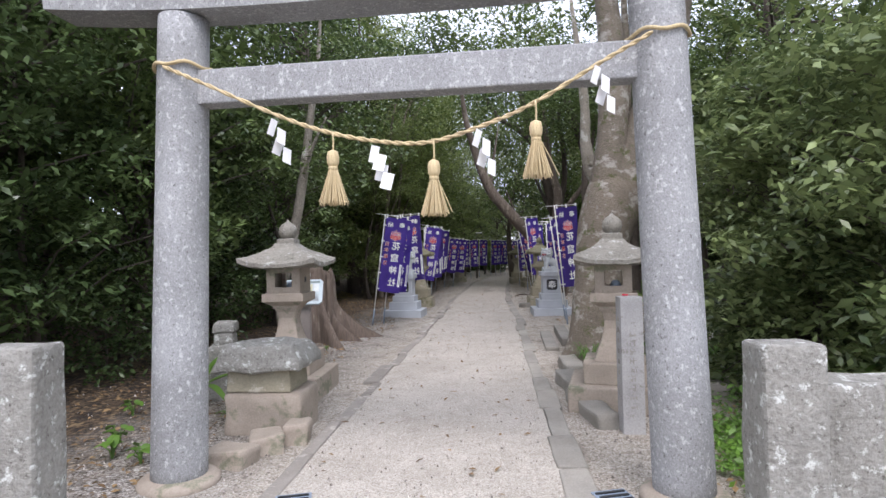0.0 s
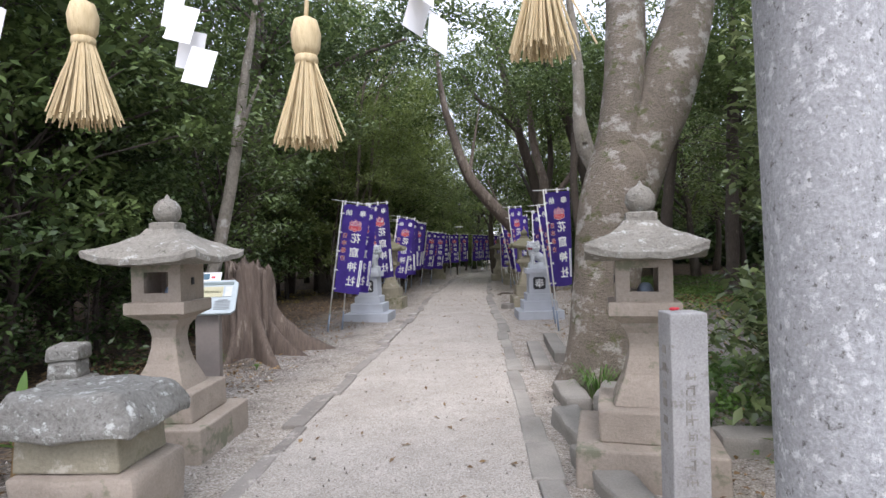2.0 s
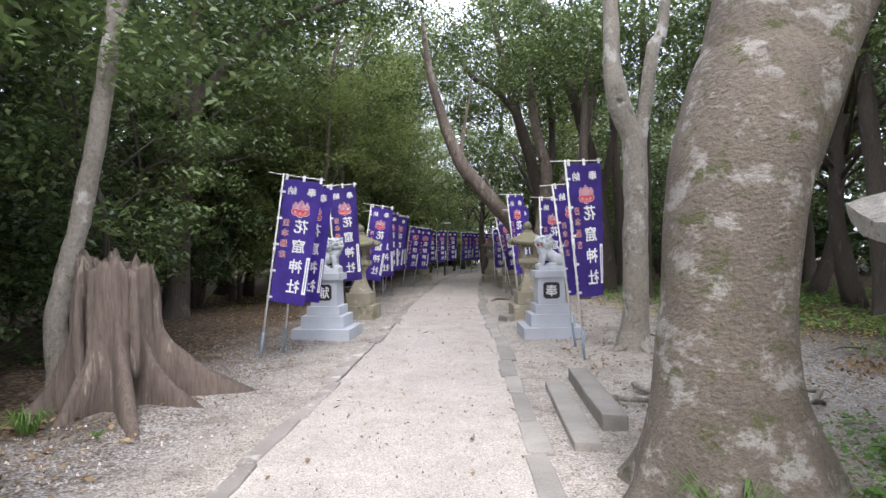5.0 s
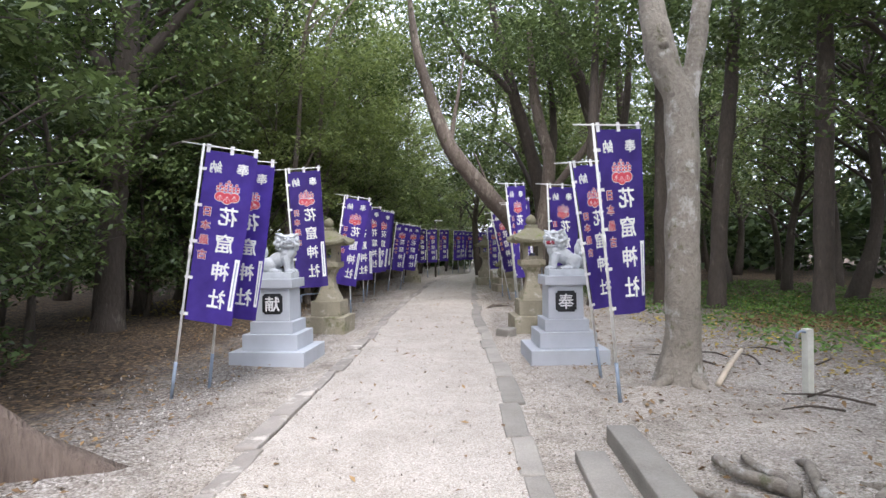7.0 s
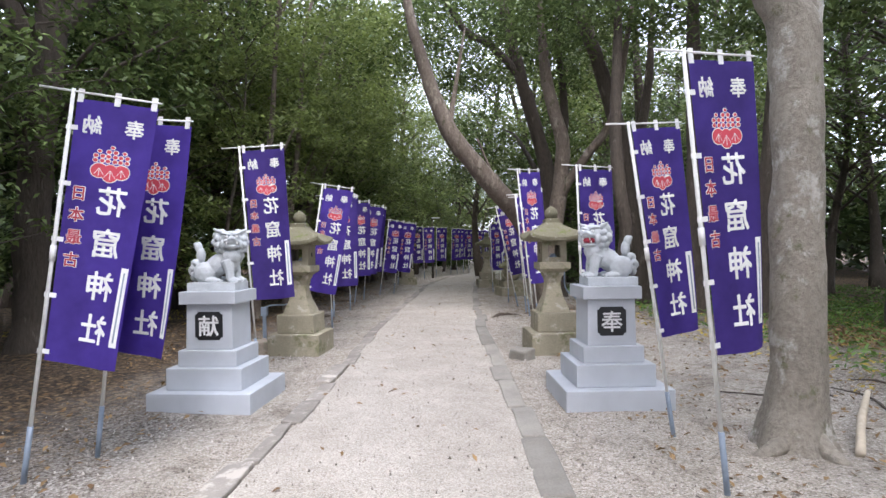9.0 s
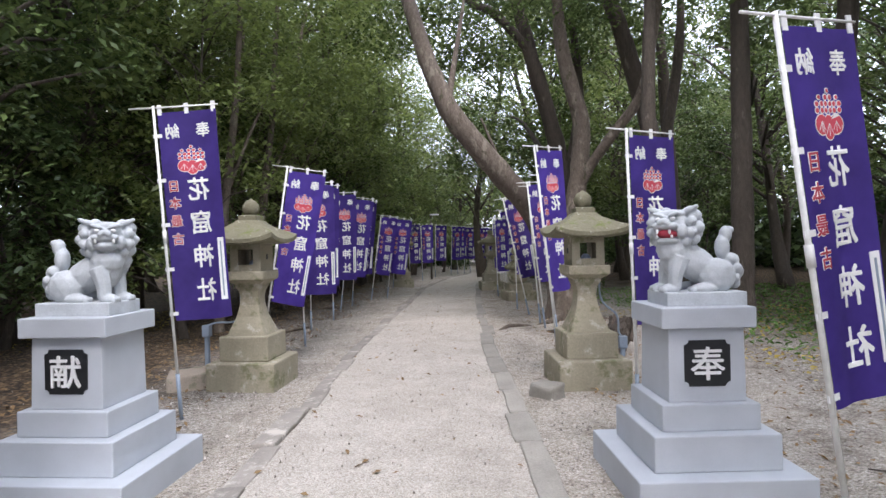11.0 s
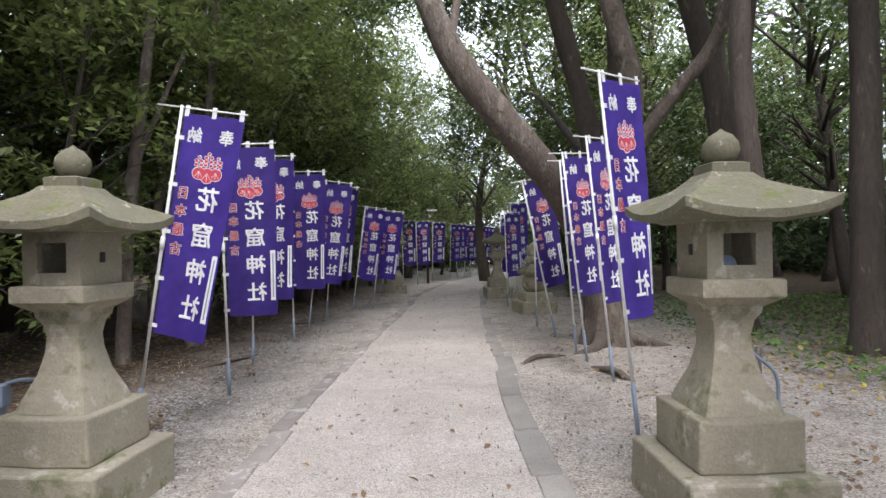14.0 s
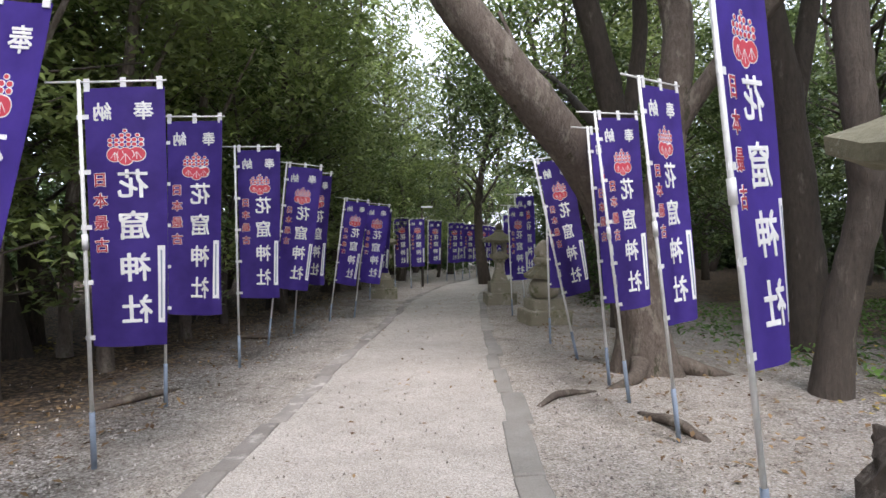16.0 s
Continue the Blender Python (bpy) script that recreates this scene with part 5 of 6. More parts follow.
big_tree("leaning_tree", "brown tree whose trunk leans far across the path", ground_pose(3.98, 21.5), [
    [(0.06, 0, -0.2, 0.40), (0.02, 0, 0.25, 0.29), (-0.04, 0.02, 0.6, 0.25), (-0.14, 0.05, 1.1, 0.23), (-0.52, -0.05, 2.0, 0.225), (-1.13, -0.4, 2.65, 0.215), (-1.71, -0.55, 3.29, 0.20), (-2.13, -0.6, 3.82, 0.195), (-2.38, -0.5, 4.4, 0.17), (-2.62, -0.4, 5.1, 0.15), (-3.0, -0.2, 6.6, 0.11), (-3.2, 0, 8.4, 0.04)],
    [(0.04, 0.02, 0.3, 0.22), (0.12, 0.02, 1.2, 0.19), (0.3, 0.0, 2.3, 0.18), (0.42, 0, 3.2, 0.175), (0.44, 0, 3.82, 0.165), (0.28, 0, 4.41, 0.15), (0.1, 0.1, 5.4, 0.13), (0.0, 0.2, 7.2, 0.06)],
    [(0.32, 0, 2.4, 0.10), (0.52, -0.2, 2.89, 0.10), (0.86, -0.5, 3.44, 0.095), (1.27, -0.7, 4.02, 0.09), (1.37, -1.0, 4.67, 0.08), (1.7, -1.0, 6.5, 0.04)],
    [(-2.2, -0.55, 3.95, 0.07), (-2.0, -0.1, 5.0, 0.05), (-1.7, 0.4, 6.6, 0.02)],
    [(-1.0, -0.3, 2.5, 0.05), (-1.15, -0.2, 2.9, 0.035), (-1.5, 0.1, 3.9, 0.02)],
    [(0, 0, 0.2, 0.13), (0.5, -0.3, 0.05, 0.08), (0.9, -0.3, -0.05, 0.04)],
    [(0, 0, 0.2, 0.13), (-0.3, -0.5, 0.04, 0.07), (-0.7, -0.7, -0.05, 0.03)]],
    M_BARK, cloud(RT, (-2.0, 1.2, 7.4), (2.8, 2.6, 1.5), 70) + cloud(RT, (1.2, -0.3, 6.9), (2.2, 1.8, 1.0), 35), 100, 0.13, 0.75, M_LEAFMID, 33, 6, 0.5, 0.10, 28)
big_tree("large_tree", "dark many-limbed tree arching over the path", ground_pose(5.1, 24.6), [
    [(0, 0, -0.2, 0.30), (-0.1, 0, 1.5, 0.22), (-0.35, -0.3, 3.6, 0.20), (-1.1, -0.5, 6.2, 0.17), (-1.6, -0.6, 8.2, 0.12), (-2.0, -0.6, 10, 0.05)],
    [(-1.0, -0.5, 6.0, 0.12), (-1.9, -0.6, 6.9, 0.10), (-2.6, -0.6, 7.3, 0.09), (-3.4, -0.6, 8.6, 0.06)],
    [(-0.2, -0.1, 2.6, 0.13), (0.3, 0.1, 5.0, 0.12), (0.1, 0.2, 8.0, 0.07)],
    [(-0.25, -0.1, 3.0, 0.10), (-0.4, 1.6, 4.2, 0.08), (-0.5, 3.2, 5.2, 0.05), (-0.6, 5.0, 5.8, 0.02)]],
    M_BARKDARK, cloud(RT, (-1.3, -0.2, 9.0), (2.8, 2.6, 1.2), 50) + cloud(RT, (-2.8, 2.5, 8.2), (3.2, 2.6, 1.8), 60) + cloud(RT, (-0.4, 0.2, 7.3), (2.6, 2.2, 1.5), 50) + cloud(RT, (-0.5, 4.0, 5.2), (2.2, 2.5, 1.5), 55), 100, 0.16, 0.75, M_LEAFMID, 34)
big_tree("large_tree", "dark bare-trunked tree leaning towards the path", ground_pose(6.6, 22.4), [
    [(0, 0, -0.2, 0.28), (-0.1, 0, 1.5, 0.21), (-0.5, 0, 4.2, 0.19), (-1.5, 0, 7.4, 0.15), (-2.2, 0.2, 9.6, 0.06)],
    [(-0.2, 0, 3.0, 0.12), (0.4, 0.3, 5.6, 0.10), (0.6, 0.5, 8.0, 0.04)]],
    M_BARKDARK, cloud(RT, (-0.6, 0.2, 8.6), (2.8, 2.4, 1.2), 45), 100, 0.16, 0.75, M_LEAF, 35)
big_tree("large_tree", "dark crooked tree beside the stone lantern", ground_pose(5.15, 20.3), [
    [(0, 0, -0.2, 0.20), (0.05, -0.1, 0.8, 0.14), (0.12, -0.3, 1.7, 0.13), (-0.02, -0.4, 2.4, 0.13), (-0.1, -0.4, 3.6, 0.12), (0.0, -0.3, 5.5, 0.09), (0.2, 0, 7.5, 0.04)]],
    M_BARKDARK, cloud(RT, (0.1, -0.1, 6.9), (1.8, 1.8, 0.9), 28), 95, 0.15, 0.7, M_LEAFMID, 36)
for x, y, lean in ((6.8, 20.2, 0.1), (7.6, 19.2, 0.5), (7.9, 24.8, -0.2), (8.8, 17.5, 0.2), (9.6, 15.5, -0.3)):
    big_tree("large_tree", "dark straight-trunked evergreen tree in the woods", ground_pose(x, y), [
        [(0, 0, -0.2, 0.26), (0.02, 0, 0.5, 0.19), (lean * 0.3, 0, 2.5, 0.17), (lean, 0.1, 5.5, 0.14), (lean * 1.6, 0.2, 9, 0.05)]],
        M_BARKDARK, cloud(RT, (lean, 0.1, 7.0), (2.4, 2.2, 1.6), 42), 100, 0.16, 0.7, M_LEAFMID, 40 + int(x))
big_tree("large_tree", "dark thick-trunked tree at the forest edge", ground_pose(-4.75, 17.6), [
    [(0, 0, -0.2, 0.34), (0.02, 0, 0.5, 0.25), (0.1, 0, 2.5, 0.23), (0.35, 0, 4.6, 0.20), (0.5, 0.1, 8, 0.08)],
    [(0.3, 0, 4.2, 0.14), (-0.3, 0, 5.4, 0.12), (-0.8, 0, 7.5, 0.05)],
    [(0.35, 0, 4.6, 0.12), (1.6, 0.3, 6.2, 0.09), (3.0, 0.5, 7.0, 0.07), (4.6, 0.6, 7.6, 0.03)]],
    M_BARKDARK, cloud(RT, (0.2, 0, 7.4), (2.4, 2.4, 1.4), 40) + cloud(RT, (4.0, 0.6, 7.7), (2.4, 2.4, 1.1), 48), 100, 0.16, 0.7, M_LEAF, 51)
big_tree("slender_tree", "pale slender curving tree beside the stump", ground_pose(-3.04, 10.75), [
    [(0, -0.1, -0.2, 0.16), (0.0, -0.1, 0.2, 0.115), (-0.03, -0.1, 0.8, 0.10), (0.12, 0, 1.6, 0.095), (0.35, 0, 2.7, 0.09), (0.57, 0, 4.2, 0.07), (0.7, 0.1, 5.2, 0.045), (0.8, 0.1, 6.5, 0.02)],
    [(0.38, 0, 2.9, 0.04), (0.65, -0.2, 3.6, 0.03), (0.95, -0.4, 4.1, 0.015)]],
    M_BARKPALE, cloud(RT, (0.7, -0.3, 4.4), (1.5, 1.2, 1.4), 36), 85, 0.125, 0.5, M_LEAFMID, 52)
# crowns use the leaf colour with skylight painted in
for x, y in ((-2.3, 20.9), (-2.0, 22.3), (-2.0, 24.7), (-2.9, 23.1), (-1.9, 27.5), (-1.6, 30.2)):
    big_tree("slender_tree", "slender pale-trunked tree behind the banners", ground_pose(x, y), [
        [(0, 0, -0.2, 0.11), (0.0, 0, 0.4, 0.085), (0.1, 0, 2.0, 0.075), (0.35, 0, 4.0, 0.06), (0.6, 0.1, 7.0, 0.04), (1.4, 0.2, 8.4, 0.015)],
        [(0.15, 0, 2.4, 0.035), (0.6, 0.1, 3.6, 0.028), (1.1, 0.1, 4.6, 0.012)]],
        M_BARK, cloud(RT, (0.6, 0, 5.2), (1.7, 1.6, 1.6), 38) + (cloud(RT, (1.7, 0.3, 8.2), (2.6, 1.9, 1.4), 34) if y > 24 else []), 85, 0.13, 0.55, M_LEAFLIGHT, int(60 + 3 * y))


# ---- far woods ----
def far_woods():
    rng = np.random.default_rng(5)
    heads = []
    for k in range(3600):
        side = rng.random()
        z = rng.uniform(0.2, 13) if k < 2300 else rng.uniform(0.1, 4.0)
        if side < 0.38:
            heads.append((rng.uniform(-26, -14), rng.uniform(-2, 60), z))
        elif side < 0.72:
            heads.append((rng.uniform(19, 31), rng.uniform(-2, 60), z))
        else:
            heads.append((rng.uniform(-25, 32), rng.uniform(53, 64), z * 0.55))
    me = leaf_mesh("far_woods", clumps(rng, np.array(heads), 42, 1.6), 0.55, M_LEAF, rng, slim=0.6)
    tagged(part("far_woods", me, None), "dense dark evergreen woods closing off the view", "woods", kind="stuff")


far_woods()


# ---- ground plants and litter ----
def blades(name, label, at, count, height, spread, width, material, seed, category="grass", kind=""):
    rng = random.Random(seed)
    bm = bmesh.new()
    for _ in range(count):
        a, r = rng.uniform(0, 6.28), spread * math.sqrt(rng.random()) * 0.35
        b = Vector((r * math.cos(a), r * math.sin(a), -0.01))
        out = Vector((math.cos(a + rng.uniform(-0.6, 0.6)), math.sin(a + rng.uniform(-0.6, 0.6)), 0)) * spread * rng.uniform(0.3, 1)
        h = height * rng.uniform(0.5, 1)
        s = Vector((-out.y, out.x, 0)).normalized() * width
        p = [b, b + out * 0.3 + Vector((0, 0, h * 0.65)), b + out * 0.75 + Vector((0, 0, h)), b + out * 1.15 + Vector((0, 0, h * 0.72))]
        rows = [(bm.verts.new(q - s * k), bm.verts.new(q + s * k)) for q, k in zip(p, (0.6, 1, 0.8, 0.08))]
        for u, v in zip(rows, rows[1:]):
            bm.faces.new((u[0], u[1], v[1], v[0]))
    return tagged(part(name, bm, material, at=at, smooth=True), label, category, kind=kind)


blades("grass_tuft", "tuft of long green grass at the foot of the tree", ground_pose(1.92, 7.42), 90, 0.34, 0.26, 0.006, M_GRASS, 1)
blades("grass_tuft", "tuft of green grass beside the stump", ground_pose(-2.62, 9.55), 60, 0.22, 0.2, 0.006, M_GRASS, 2)


def broad_plant(at, count, size, height, label, seed, name="leafy_plant"):
    """A plant of broad curved leaves on thin stems."""
    rng = random.Random(seed)
    root = thing(name, at, label, "plant", "ground plants")
    for _ in range(count):
        a = rng.uniform(0, 6.28)
        h, out = height * rng.uniform(0.5, 1), rng.uniform(0.3, 1.0) * height * 0.6
        tip = Vector((math.cos(a) * out, math.sin(a) * out, h))
        d = Vector((math.cos(a), math.sin(a), rng.uniform(-0.35, 0.15))).normalized()
        s = Vector((-math.sin(a), math.cos(a), rng.uniform(-0.3, 0.3)))
        L = size * rng.uniform(0.6, 1.15)
        bm = bmesh.new()
        rows = []
        for k in range(6):
            u = k / 5
            w = L * 0.40 * math.sin(math.pi * (0.12 + 0.86 * u)) ** 0.8
            c = tip + d * L * (u - 0.2) + Vector((0, 0, -0.25 * L * u * u))
            rows.append([bm.verts.new(c - s * w + Vector((0, 0, w * 0.3))), bm.verts.new(c), bm.verts.new(c + s * w + Vector((0, 0, w * 0.3)))])
        for p, q in zip(rows, rows[1:]):
            for i in (0, 1):
                bm.faces.new((p[i], p[i + 1], q[i + 1], q[i]))
        part("leaf", bm, M_LEAFBRIGHT, root, smooth=True)
        part("stem", tube([(0, 0, -0.02, 0.006), (tip.x * 0.3, tip.y * 0.3, h * 0.6, 0.005), (*tip, 0.004)], 5, steps=1), M_GRASS, root)
    return root


def arching_plant():
    root = thing("broad_leaved_plant", ground_pose(-2.5, 5.8), "young plant with long arching bright green leaves", "plant")
    part("stalk", tube([(0, 0, -0.03, 0.04), (0.01, 0, 0.15, 0.03), (0, 0, 0.32, 0.018)], 10), M_LITTER, root, "dry brown stalk", True)
    for a, rise, reach, L in ((20, 0.55, 0.9, 0.62), (100, 0.95, 0.25, 0.60), (160, 0.7, 0.7, 0.55), (250, 0.5, 0.9, 0.50), (320, 0.35, 1.0, 0.52), (60, 0.85, 0.5, 0.5), (205, 0.9, 0.4, 0.56)):
        out = Vector((math.cos(radians(a)), math.sin(radians(a)), 0))
        side = Vector((-out.y, out.x, 0))
        bm = bmesh.new()
        rows = []
        for k in range(10):
            u = k / 9
            c = Vector((0, 0, 0.22)) + out * reach * L * u + Vector((0, 0, L * (rise * u - 0.55 * reach * u * u)))
            w = 0.042 * math.sin(math.pi * (0.06 + 0.93 * u)) ** 0.75
            lift = Vector((0, 0, w * 0.45)) - out * w * 0.25
            rows.append([bm.verts.new(c - side * w + lift), bm.verts.new(c), bm.verts.new(c + side * w + lift)])
        for p, q in zip(rows, rows[1:]):
            for i in (0, 1):
                bm.faces.new((p[i], p[i + 1], q[i + 1], q[i]))
        part("leaf", bm, M_LEAFBRIGHT, root, smooth=True)


arching_plant()
PL = random.Random(9)
low = broad_plant(ground_pose(2.95, 4.75), 12, 0.20, 0.42, "low plant with broad bright green leaves", 1)
for x, y, s in ((3.4, 4.9, 1.1), (3.9, 4.85, 1.2), (3.1, 5.4, 0.9), (4.4, 5.1, 1.2), (2.75, 5.2, 0.7), (3.6, 5.7, 0.9)):
    copy_thing(low, ground_pose(x, y, PL.uniform(0, 360)) @ Matrix.Scale(s, 4))
weed = broad_plant(ground_pose(-2.3, 4.25), 10, 0.09, 0.14, "small green weed growing in the gravel", 2, "weed")
for x, y, s in ((-2.6, 4.4, 1.2), (-2.75, 4.75, 1.0), (-2.5, 5.1, 0.8), (-1.95, 5.15, 1.1), (-3.1, 5.6, 1.0), (-2.2, 5.9, 0.8), (2.6, 4.5, 0.8), (2.9, 6.2, 1.0), (2.5, 6.4, 1.1), (2.95, 7.2, 1.2), (3.2, 7.6, 1.2), (2.75, 7.7, 1.0), (3.4, 8.2, 1.2), (3.7, 7.5, 1.1), (2.85, 8.3, 1.0), (-1.95, 9.3, 0.5)):
    copy_thing(weed, ground_pose(x, y, PL.uniform(0, 360)) @ Matrix.Scale(s, 4))


def scatter(count, seed, zone):
    rng = np.random.default_rng(seed)
    out = []
    while len(out) < count:
        y = 2.6 + 30 * rng.random() ** 1.4
        off = zone(rng, y)
        side = rng.random() < 0.5
        x = edge(LEFT, y) - off if side else edge(RIGHT, y) + off
        out.append((x, y))
    return out, rng


def litter():
    pts, rng = scatter(9000, 3, lambda g, y: 0.9 + abs(g.normal(0, 1)) * 2.4)
    c = [(x, y, 0.012 + 0.02 * rng.random()) for x, y in pts] + [(x, y, 0.018) for x, y in scatter(220, 17, lambda g, y: -0.9 * g.random())[0]]
    me = leaf_mesh("fallen_leaves", c, 0.065, M_LITTER, rng, droop=0.0, slim=0.5, flat=0.25)
    tagged(part("fallen_leaves", me, None), "scattered dry brown fallen leaves on the gravel", "leaves", kind="stuff")
    rng = np.random.default_rng(8)
    c = [(5.0 + 7 * rng.random(), 12.5 + 10 * rng.random(), 0.02) for _ in range(3500)] + [(-3.5 - 3 * rng.random(), 19 + 6 * rng.random(), 0.02) for _ in range(900)]
    me = leaf_mesh("yellow_leaves", c, 0.08, leaf_material("yellow_leaf_litter", (0.20, 0.14, 0.03), (0.42, 0.32, 0.06), 0.8, 0.1), rng, droop=0.0, slim=0.5, flat=0.25)
    tagged(part("yellow_leaves", me, None), "carpet of yellow-brown leaves under the trees", "leaves", kind="stuff")
    c = [(5.5 + 9 * rng.random(), 13.5 + 14 * rng.random(), 0.05 + 0.08 * rng.random()) for _ in range(9000)]
    me = leaf_mesh("green_undergrowth", c, 0.11, M_GRASS, rng, droop=-0.3, slim=0.35, flat=0.8)
    tagged(part("green_undergrowth", me, None), "low bright green undergrowth on the forest floor", "undergrowth", kind="stuff")
    rng = np.random.default_rng(18)
    c = [(2.45 + 1.6 * rng.random(), 4.6 + 4.6 * rng.random(), 0.03 + 0.06 * rng.random()) for _ in range(2600)]
    me = leaf_mesh("ground_ivy", c, 0.05, M_GRASS, rng, droop=-0.1, slim=0.7, flat=0.5)
    tagged(part("ground_ivy", me, None), "low patch of small green ground ivy leaves", "undergrowth", kind="stuff")


litter()


def pebbles():
    pts, rng = scatter(9000, 6, lambda g, y: 0.30 + abs(g.normal(0, 1)) * 1.5)
    pts = [(x, y, -0.004) for x, y in pts] + [(x, y, 0.004) for x, y in scatter(2600, 16, lambda g, y: -0.9 * g.random())[0]]
    v, f = [], []
    for x, y, low_z in pts:
        r = 0.008 * rng.uniform(0.5, 1.5) * (0.75 if low_z > 0 else 1)
        a = rng.uniform(0, 3.14)
        sx, sy = r * rng.uniform(0.8, 1.6), r
        n = len(v)
        for px, py, pz in ((1, 0, 0), (0, 1, 0), (-1, 0, 0), (0, -1, 0), (0, 0, 0.75)):
            v.append((x + sx * px * math.cos(a) - sy * py * math.sin(a), y + sx * px * math.sin(a) + sy * py * math.cos(a), low_z + r * pz + (0.012 if pz else 0.0)))
        f += [(n, n + 1, n + 4), (n + 1, n + 2, n + 4), (n + 2, n + 3, n + 4), (n + 3, n, n + 4)]
    me = bpy.data.meshes.new("loose_gravel")
    me.from_pydata(v, [], f)
    m, nodes, links, b = shader("gravel_stones", 0.9)
    geo = nodes.new("ShaderNodeNewGeometry")
    r = ramp(nodes, [(0, (0.12, 0.10, 0.085)), (0.5, (0.38, 0.34, 0.30)), (1, (0.62, 0.58, 0.53))])
    links.new(geo.outputs["Random Per Island"], r.inputs[0])
    links.new(r.outputs[0], b.inputs["Base Color"])
    me.materials.append(m)
    tagged(part("loose_gravel", me, None), "loose pale and grey gravel stones beside the path", "gravel", kind="stuff")


pebbles()


# ---- small fittings ----
def build_tap_post():
    root = thing("tap_post", ground_pose(4.35, 11.9, 10), "pale square post with a small metal water tap", "post")
    part("post", box(0.07, 0.07, 0.66, (0, 0, -0.03), bevel=0.006), surface("pale_green_paint", (0.66, 0.67, 0.60), (0.54, 0.55, 0.48), 30, 5, 0.6, 0.1), root)
    part("tap", tube([(-0.03, -0.01, 0.60, 0.012), (-0.09, -0.01, 0.61, 0.012), (-0.13, -0.01, 0.58, 0.010), (-0.13, -0.01, 0.55, 0.012)], 8), M_SLEEVE, root, "grey metal tap", True)


build_tap_post()


def stick(pts, label, material, name="fallen_branch"):
    tagged(part(name, tube(pts, 8, bumpy=0.2), material, smooth=True), label, "branch", "fallen branches")


stick([(3.75, 12.35, 0.03, 0.03), (4.1, 12.75, 0.12, 0.03), (4.45, 13.1, 0.22, 0.02)], "pale broken branch lying on the gravel", surface("bare_wood", (0.55, 0.48, 0.38), (0.42, 0.35, 0.26), 30, 4, 0.8, 0.4, stretch=(1, 1, 0.3)))
SR = random.Random(14)
for k in range(9):
    x, y, a = SR.uniform(4.0, 6.5), SR.uniform(10.5, 14.5), SR.uniform(0, 3.14)
    n = SR.uniform(0.3, 0.9)
    stick([(x, y, 0.02, 0.012), (x + n * 0.5 * math.cos(a), y + n * 0.5 * math.sin(a), 0.045, 0.010), (x + n * math.cos(a + 0.2), y + n * math.sin(a + 0.2), 0.03, 0.005)], "dry brown twig lying on the gravel", M_BARKDARK)
RR = random.Random(33)


def surface_root(pts, material, seed):
    tagged(part("surface_root", tube(pts, 9, bumpy=0.45, seed=seed), material, smooth=True), "gnarled pale brown root showing above the gravel", "root", "surface roots")


for k in range(13):
    x, y, a = 2.45 + 0.13 * k + RR.uniform(-0.1, 0.1), RR.uniform(9.0, 9.9), RR.uniform(0.9, 2.3)
    n, r = RR.uniform(0.45, 1.0), RR.uniform(0.02, 0.042)
    pts = []
    for i in range(6):
        u = i / 5
        pts.append((x + n * u * math.cos(a) + 0.10 * math.sin(5 * u + k), y + n * u * math.sin(a), -0.012 + 0.09 * math.sin(math.pi * min(1, 0.1 + u)) ** 0.6 + 0.02 * math.sin(9 * u + k), r * (1 - 0.45 * u)))
    surface_root(pts, M_BARKPALE, k)
for k, pts in enumerate(([(-1.3, 20.6, -0.02, 0.03), (-1.0, 20.9, 0.03, 0.035), (-0.75, 21.4, -0.03, 0.02)], [(-1.2, 24.6, -0.02, 0.03), (-0.8, 24.4, 0.03, 0.03), (-0.5, 24.5, -0.03, 0.02)], [(2.55, 20.3, -0.02, 0.025), (2.8, 20.55, 0.03, 0.03), (3.2, 20.75, -0.02, 0.02)], [(3.3, 20.0, -0.02, 0.03), (3.4, 19.6, 0.04, 0.04), (3.5, 19.3, -0.03, 0.03)])):
    surface_root(pts, M_BARK, 20 + k)


def conduit(at, pts, label):
    root = thing("electric_conduit", at, label, "conduit", "conduits by the lanterns")
    part("pipe", tube(pts, 8, steps=5), M_SLEEVE, root, smooth=True)
    e = pts[-1]
    part("junction_box", box(0.09, 0.07, 0.13, (e[0], e[1], e[2] - 0.12), bevel=0.008), M_SLEEVE, root)
    part("stake", box(0.045, 0.045, e[2] - 0.08, (e[0], e[1], -0.03), bevel=0.004), M_SLEEVE, root)


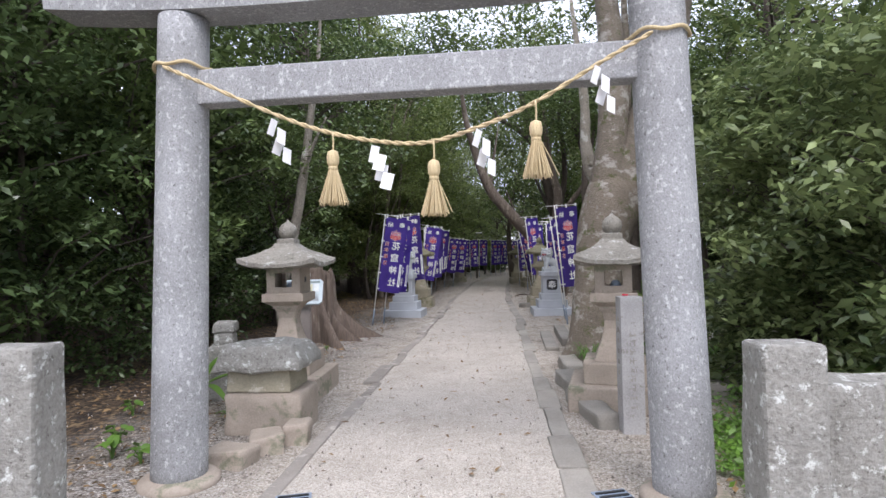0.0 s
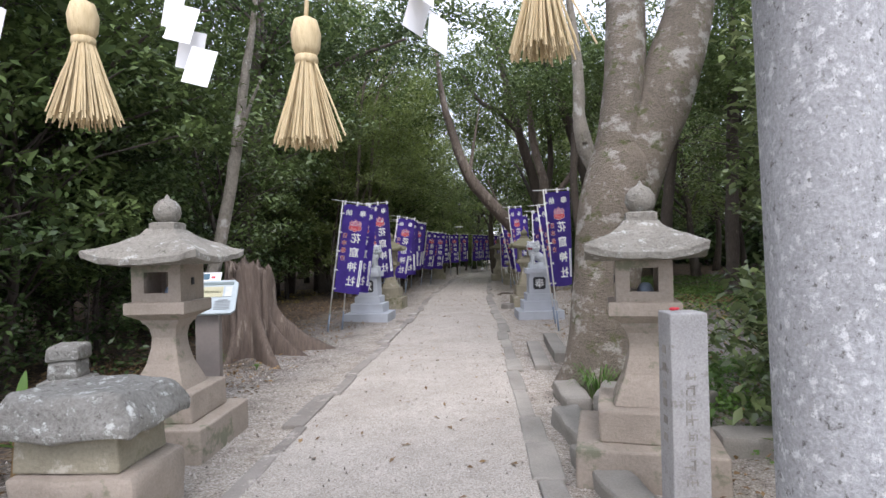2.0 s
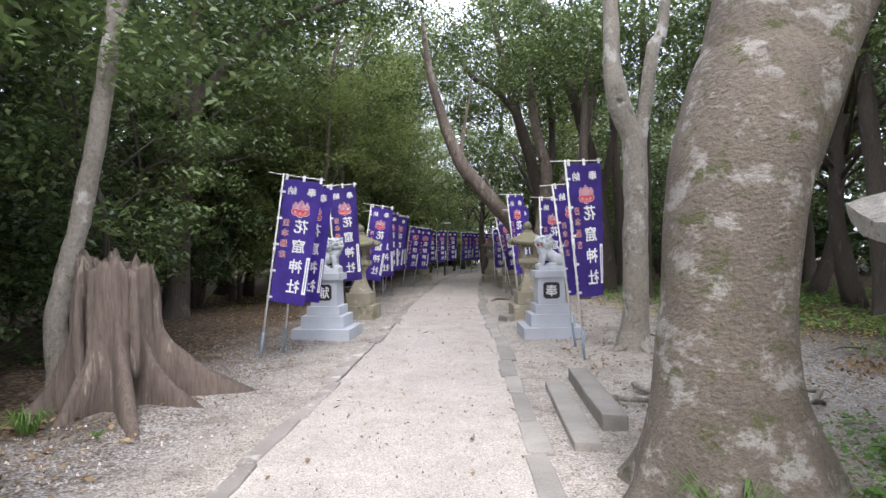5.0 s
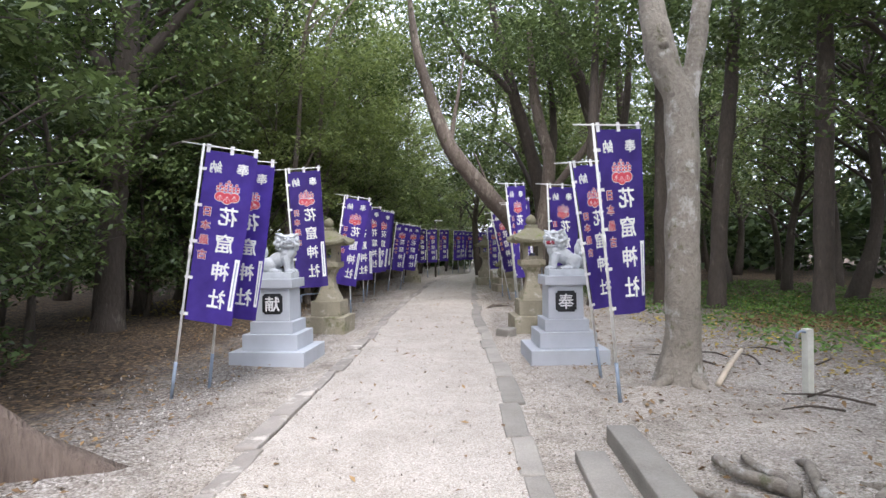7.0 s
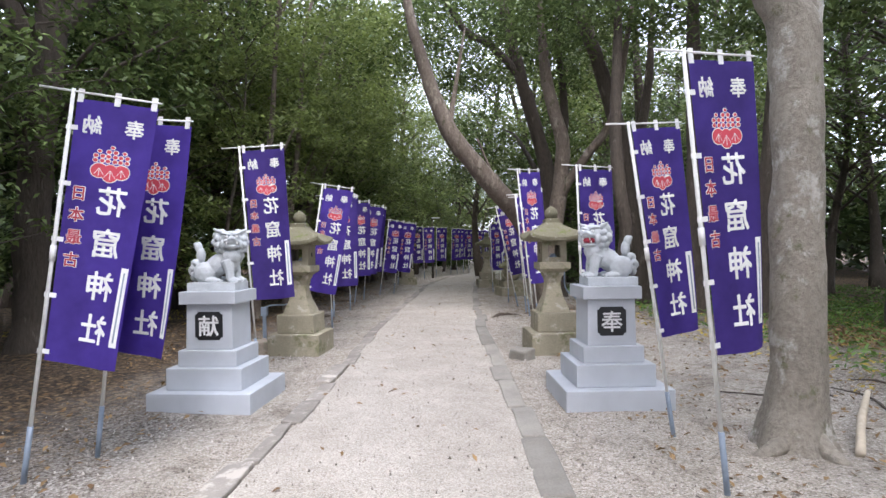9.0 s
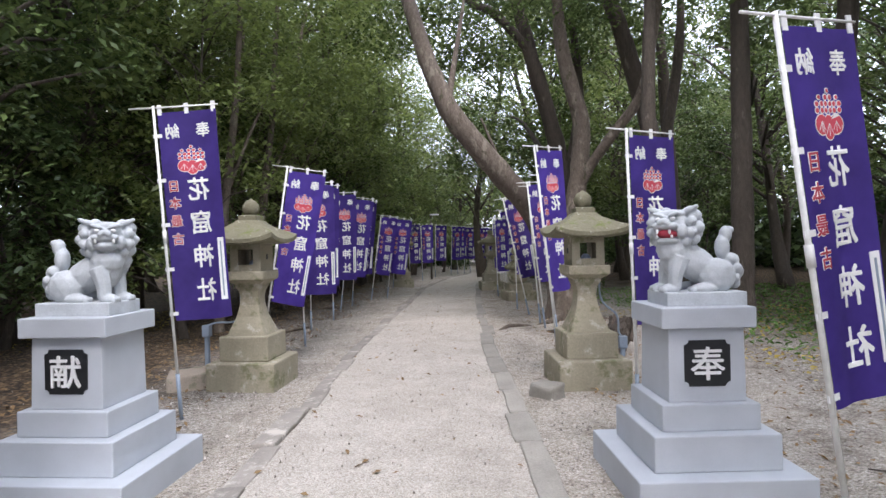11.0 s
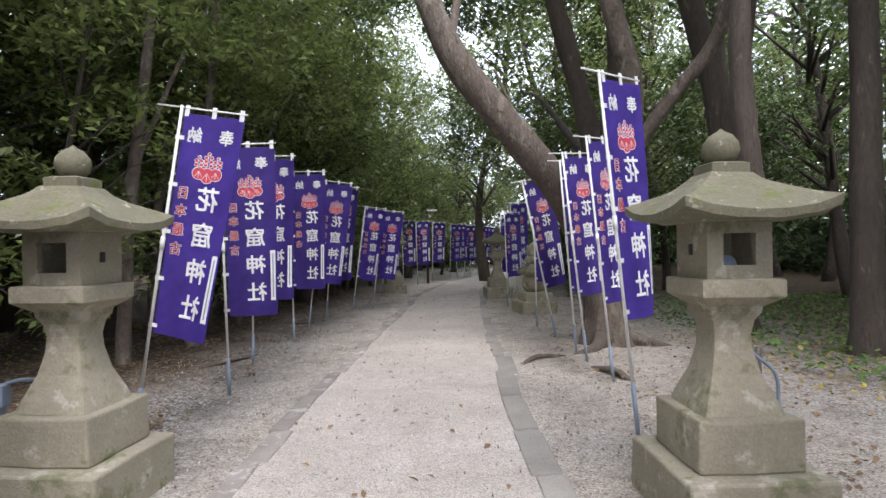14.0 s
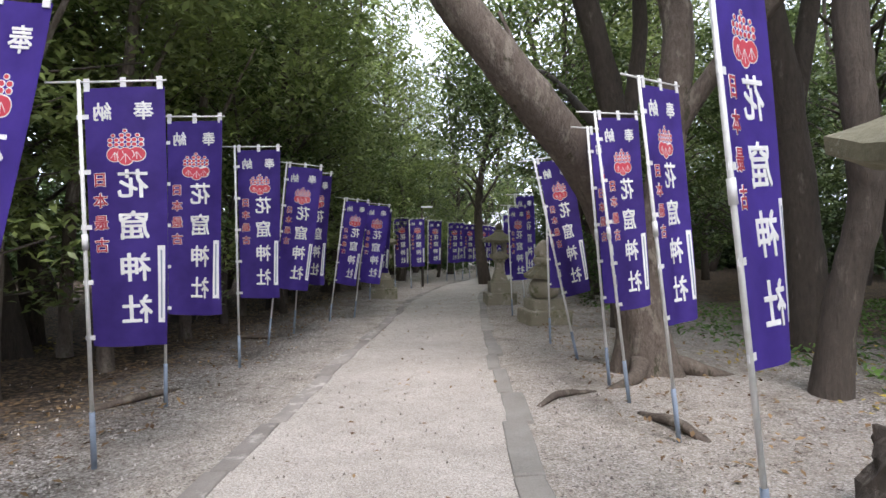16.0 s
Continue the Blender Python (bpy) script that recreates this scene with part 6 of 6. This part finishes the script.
conduit(ground_pose(-0.68, 16.95, -9), [(-0.17, 0.18, 1.35, 0.012), (-0.23, 0.2, 1.25, 0.012), (-0.23, 0.2, 0.72, 0.012), (-0.30, 0.2, 0.64, 0.012), (-0.50, 0.18, 0.63, 0.012), (-0.60, 0.15, 0.60, 0.012)], "grey conduit pipe running from the lantern to a small box")
conduit(ground_pose(2.81, 16.5, -2), [(0.17, 0.18, 1.35, 0.010), (0.23, 0.2, 1.28, 0.010), (0.23, 0.2, 0.85, 0.010), (0.40, 0.2, 0.66, 0.010), (0.42, 0.2, 0.48, 0.010), (0.46, 0.2, 0.42, 0.010)], "grey cable running from the lantern to a small box")


def build_lamp():
    root = thing("street_lamp", ground_pose(2.15, 36.3), "thin dark lamp post with a flat white head", "street lamp")
    part("post", tube([(0, 0, -0.05, 0.05), (0, 0, 2.9, 0.04)], 10, steps=0), M_BARKDARK, root, smooth=True)
    part("head", box(0.42, 0.16, 0.06, (0.18, 0, 2.88), bevel=0.02), M_WHITE, root, "white lamp head")


build_lamp()


# ---- low green cover and yellow leaves under the trees ----
def ground_cover(name, label, material, beds, size, high, seed, category):
    rng = np.random.default_rng(seed)
    pts = []
    for x, y, rx, ry, count in beds:
        a, r = rng.uniform(0, 6.283, count), np.sqrt(rng.uniform(0, 1, count)) * rng.uniform(0.6, 1.0, count)
        pts.append(np.stack([x + rx * r * np.cos(a), y + ry * r * np.sin(a), 0.03 + high * rng.uniform(0, 1, count) ** 2], 1))
    tagged(part(name, leaf_mesh(name, np.concatenate(pts), size, material, rng), None), label, category, kind="stuff")


ground_cover("ground_cover", "low bright green weeds spreading over the gravel", M_LEAFBRIGHT, [(2.15, 3.7, 0.45, 0.6, 900), (2.35, 4.3, 0.45, 0.8, 1300), (3.0, 3.9, 0.6, 0.6, 700), (4.1, 8.3, 0.8, 0.5, 900), (3.1, 6.9, 0.5, 0.4, 500), (2.75, 7.5, 0.4, 0.5, 350), (9.3, 19.5, 2.6, 2.6, 2600), (8.6, 13.0, 1.6, 2.0, 900), (7.0, 11.6, 1.2, 0.8, 500)], 0.07, 0.09, 81, "weeds")
ground_cover("fallen_leaves", "yellow and brown fallen leaves strewn under the trees", M_LITTER, [(7.9, 16.6, 1.6, 1.3, 1500), (6.2, 10.9, 1.4, 0.8, 500), (-3.6, 9.0, 1.2, 1.5, 500), (5.6, 8.6, 1.2, 0.6, 300)], 0.08, 0.02, 82, "fallen leaves")
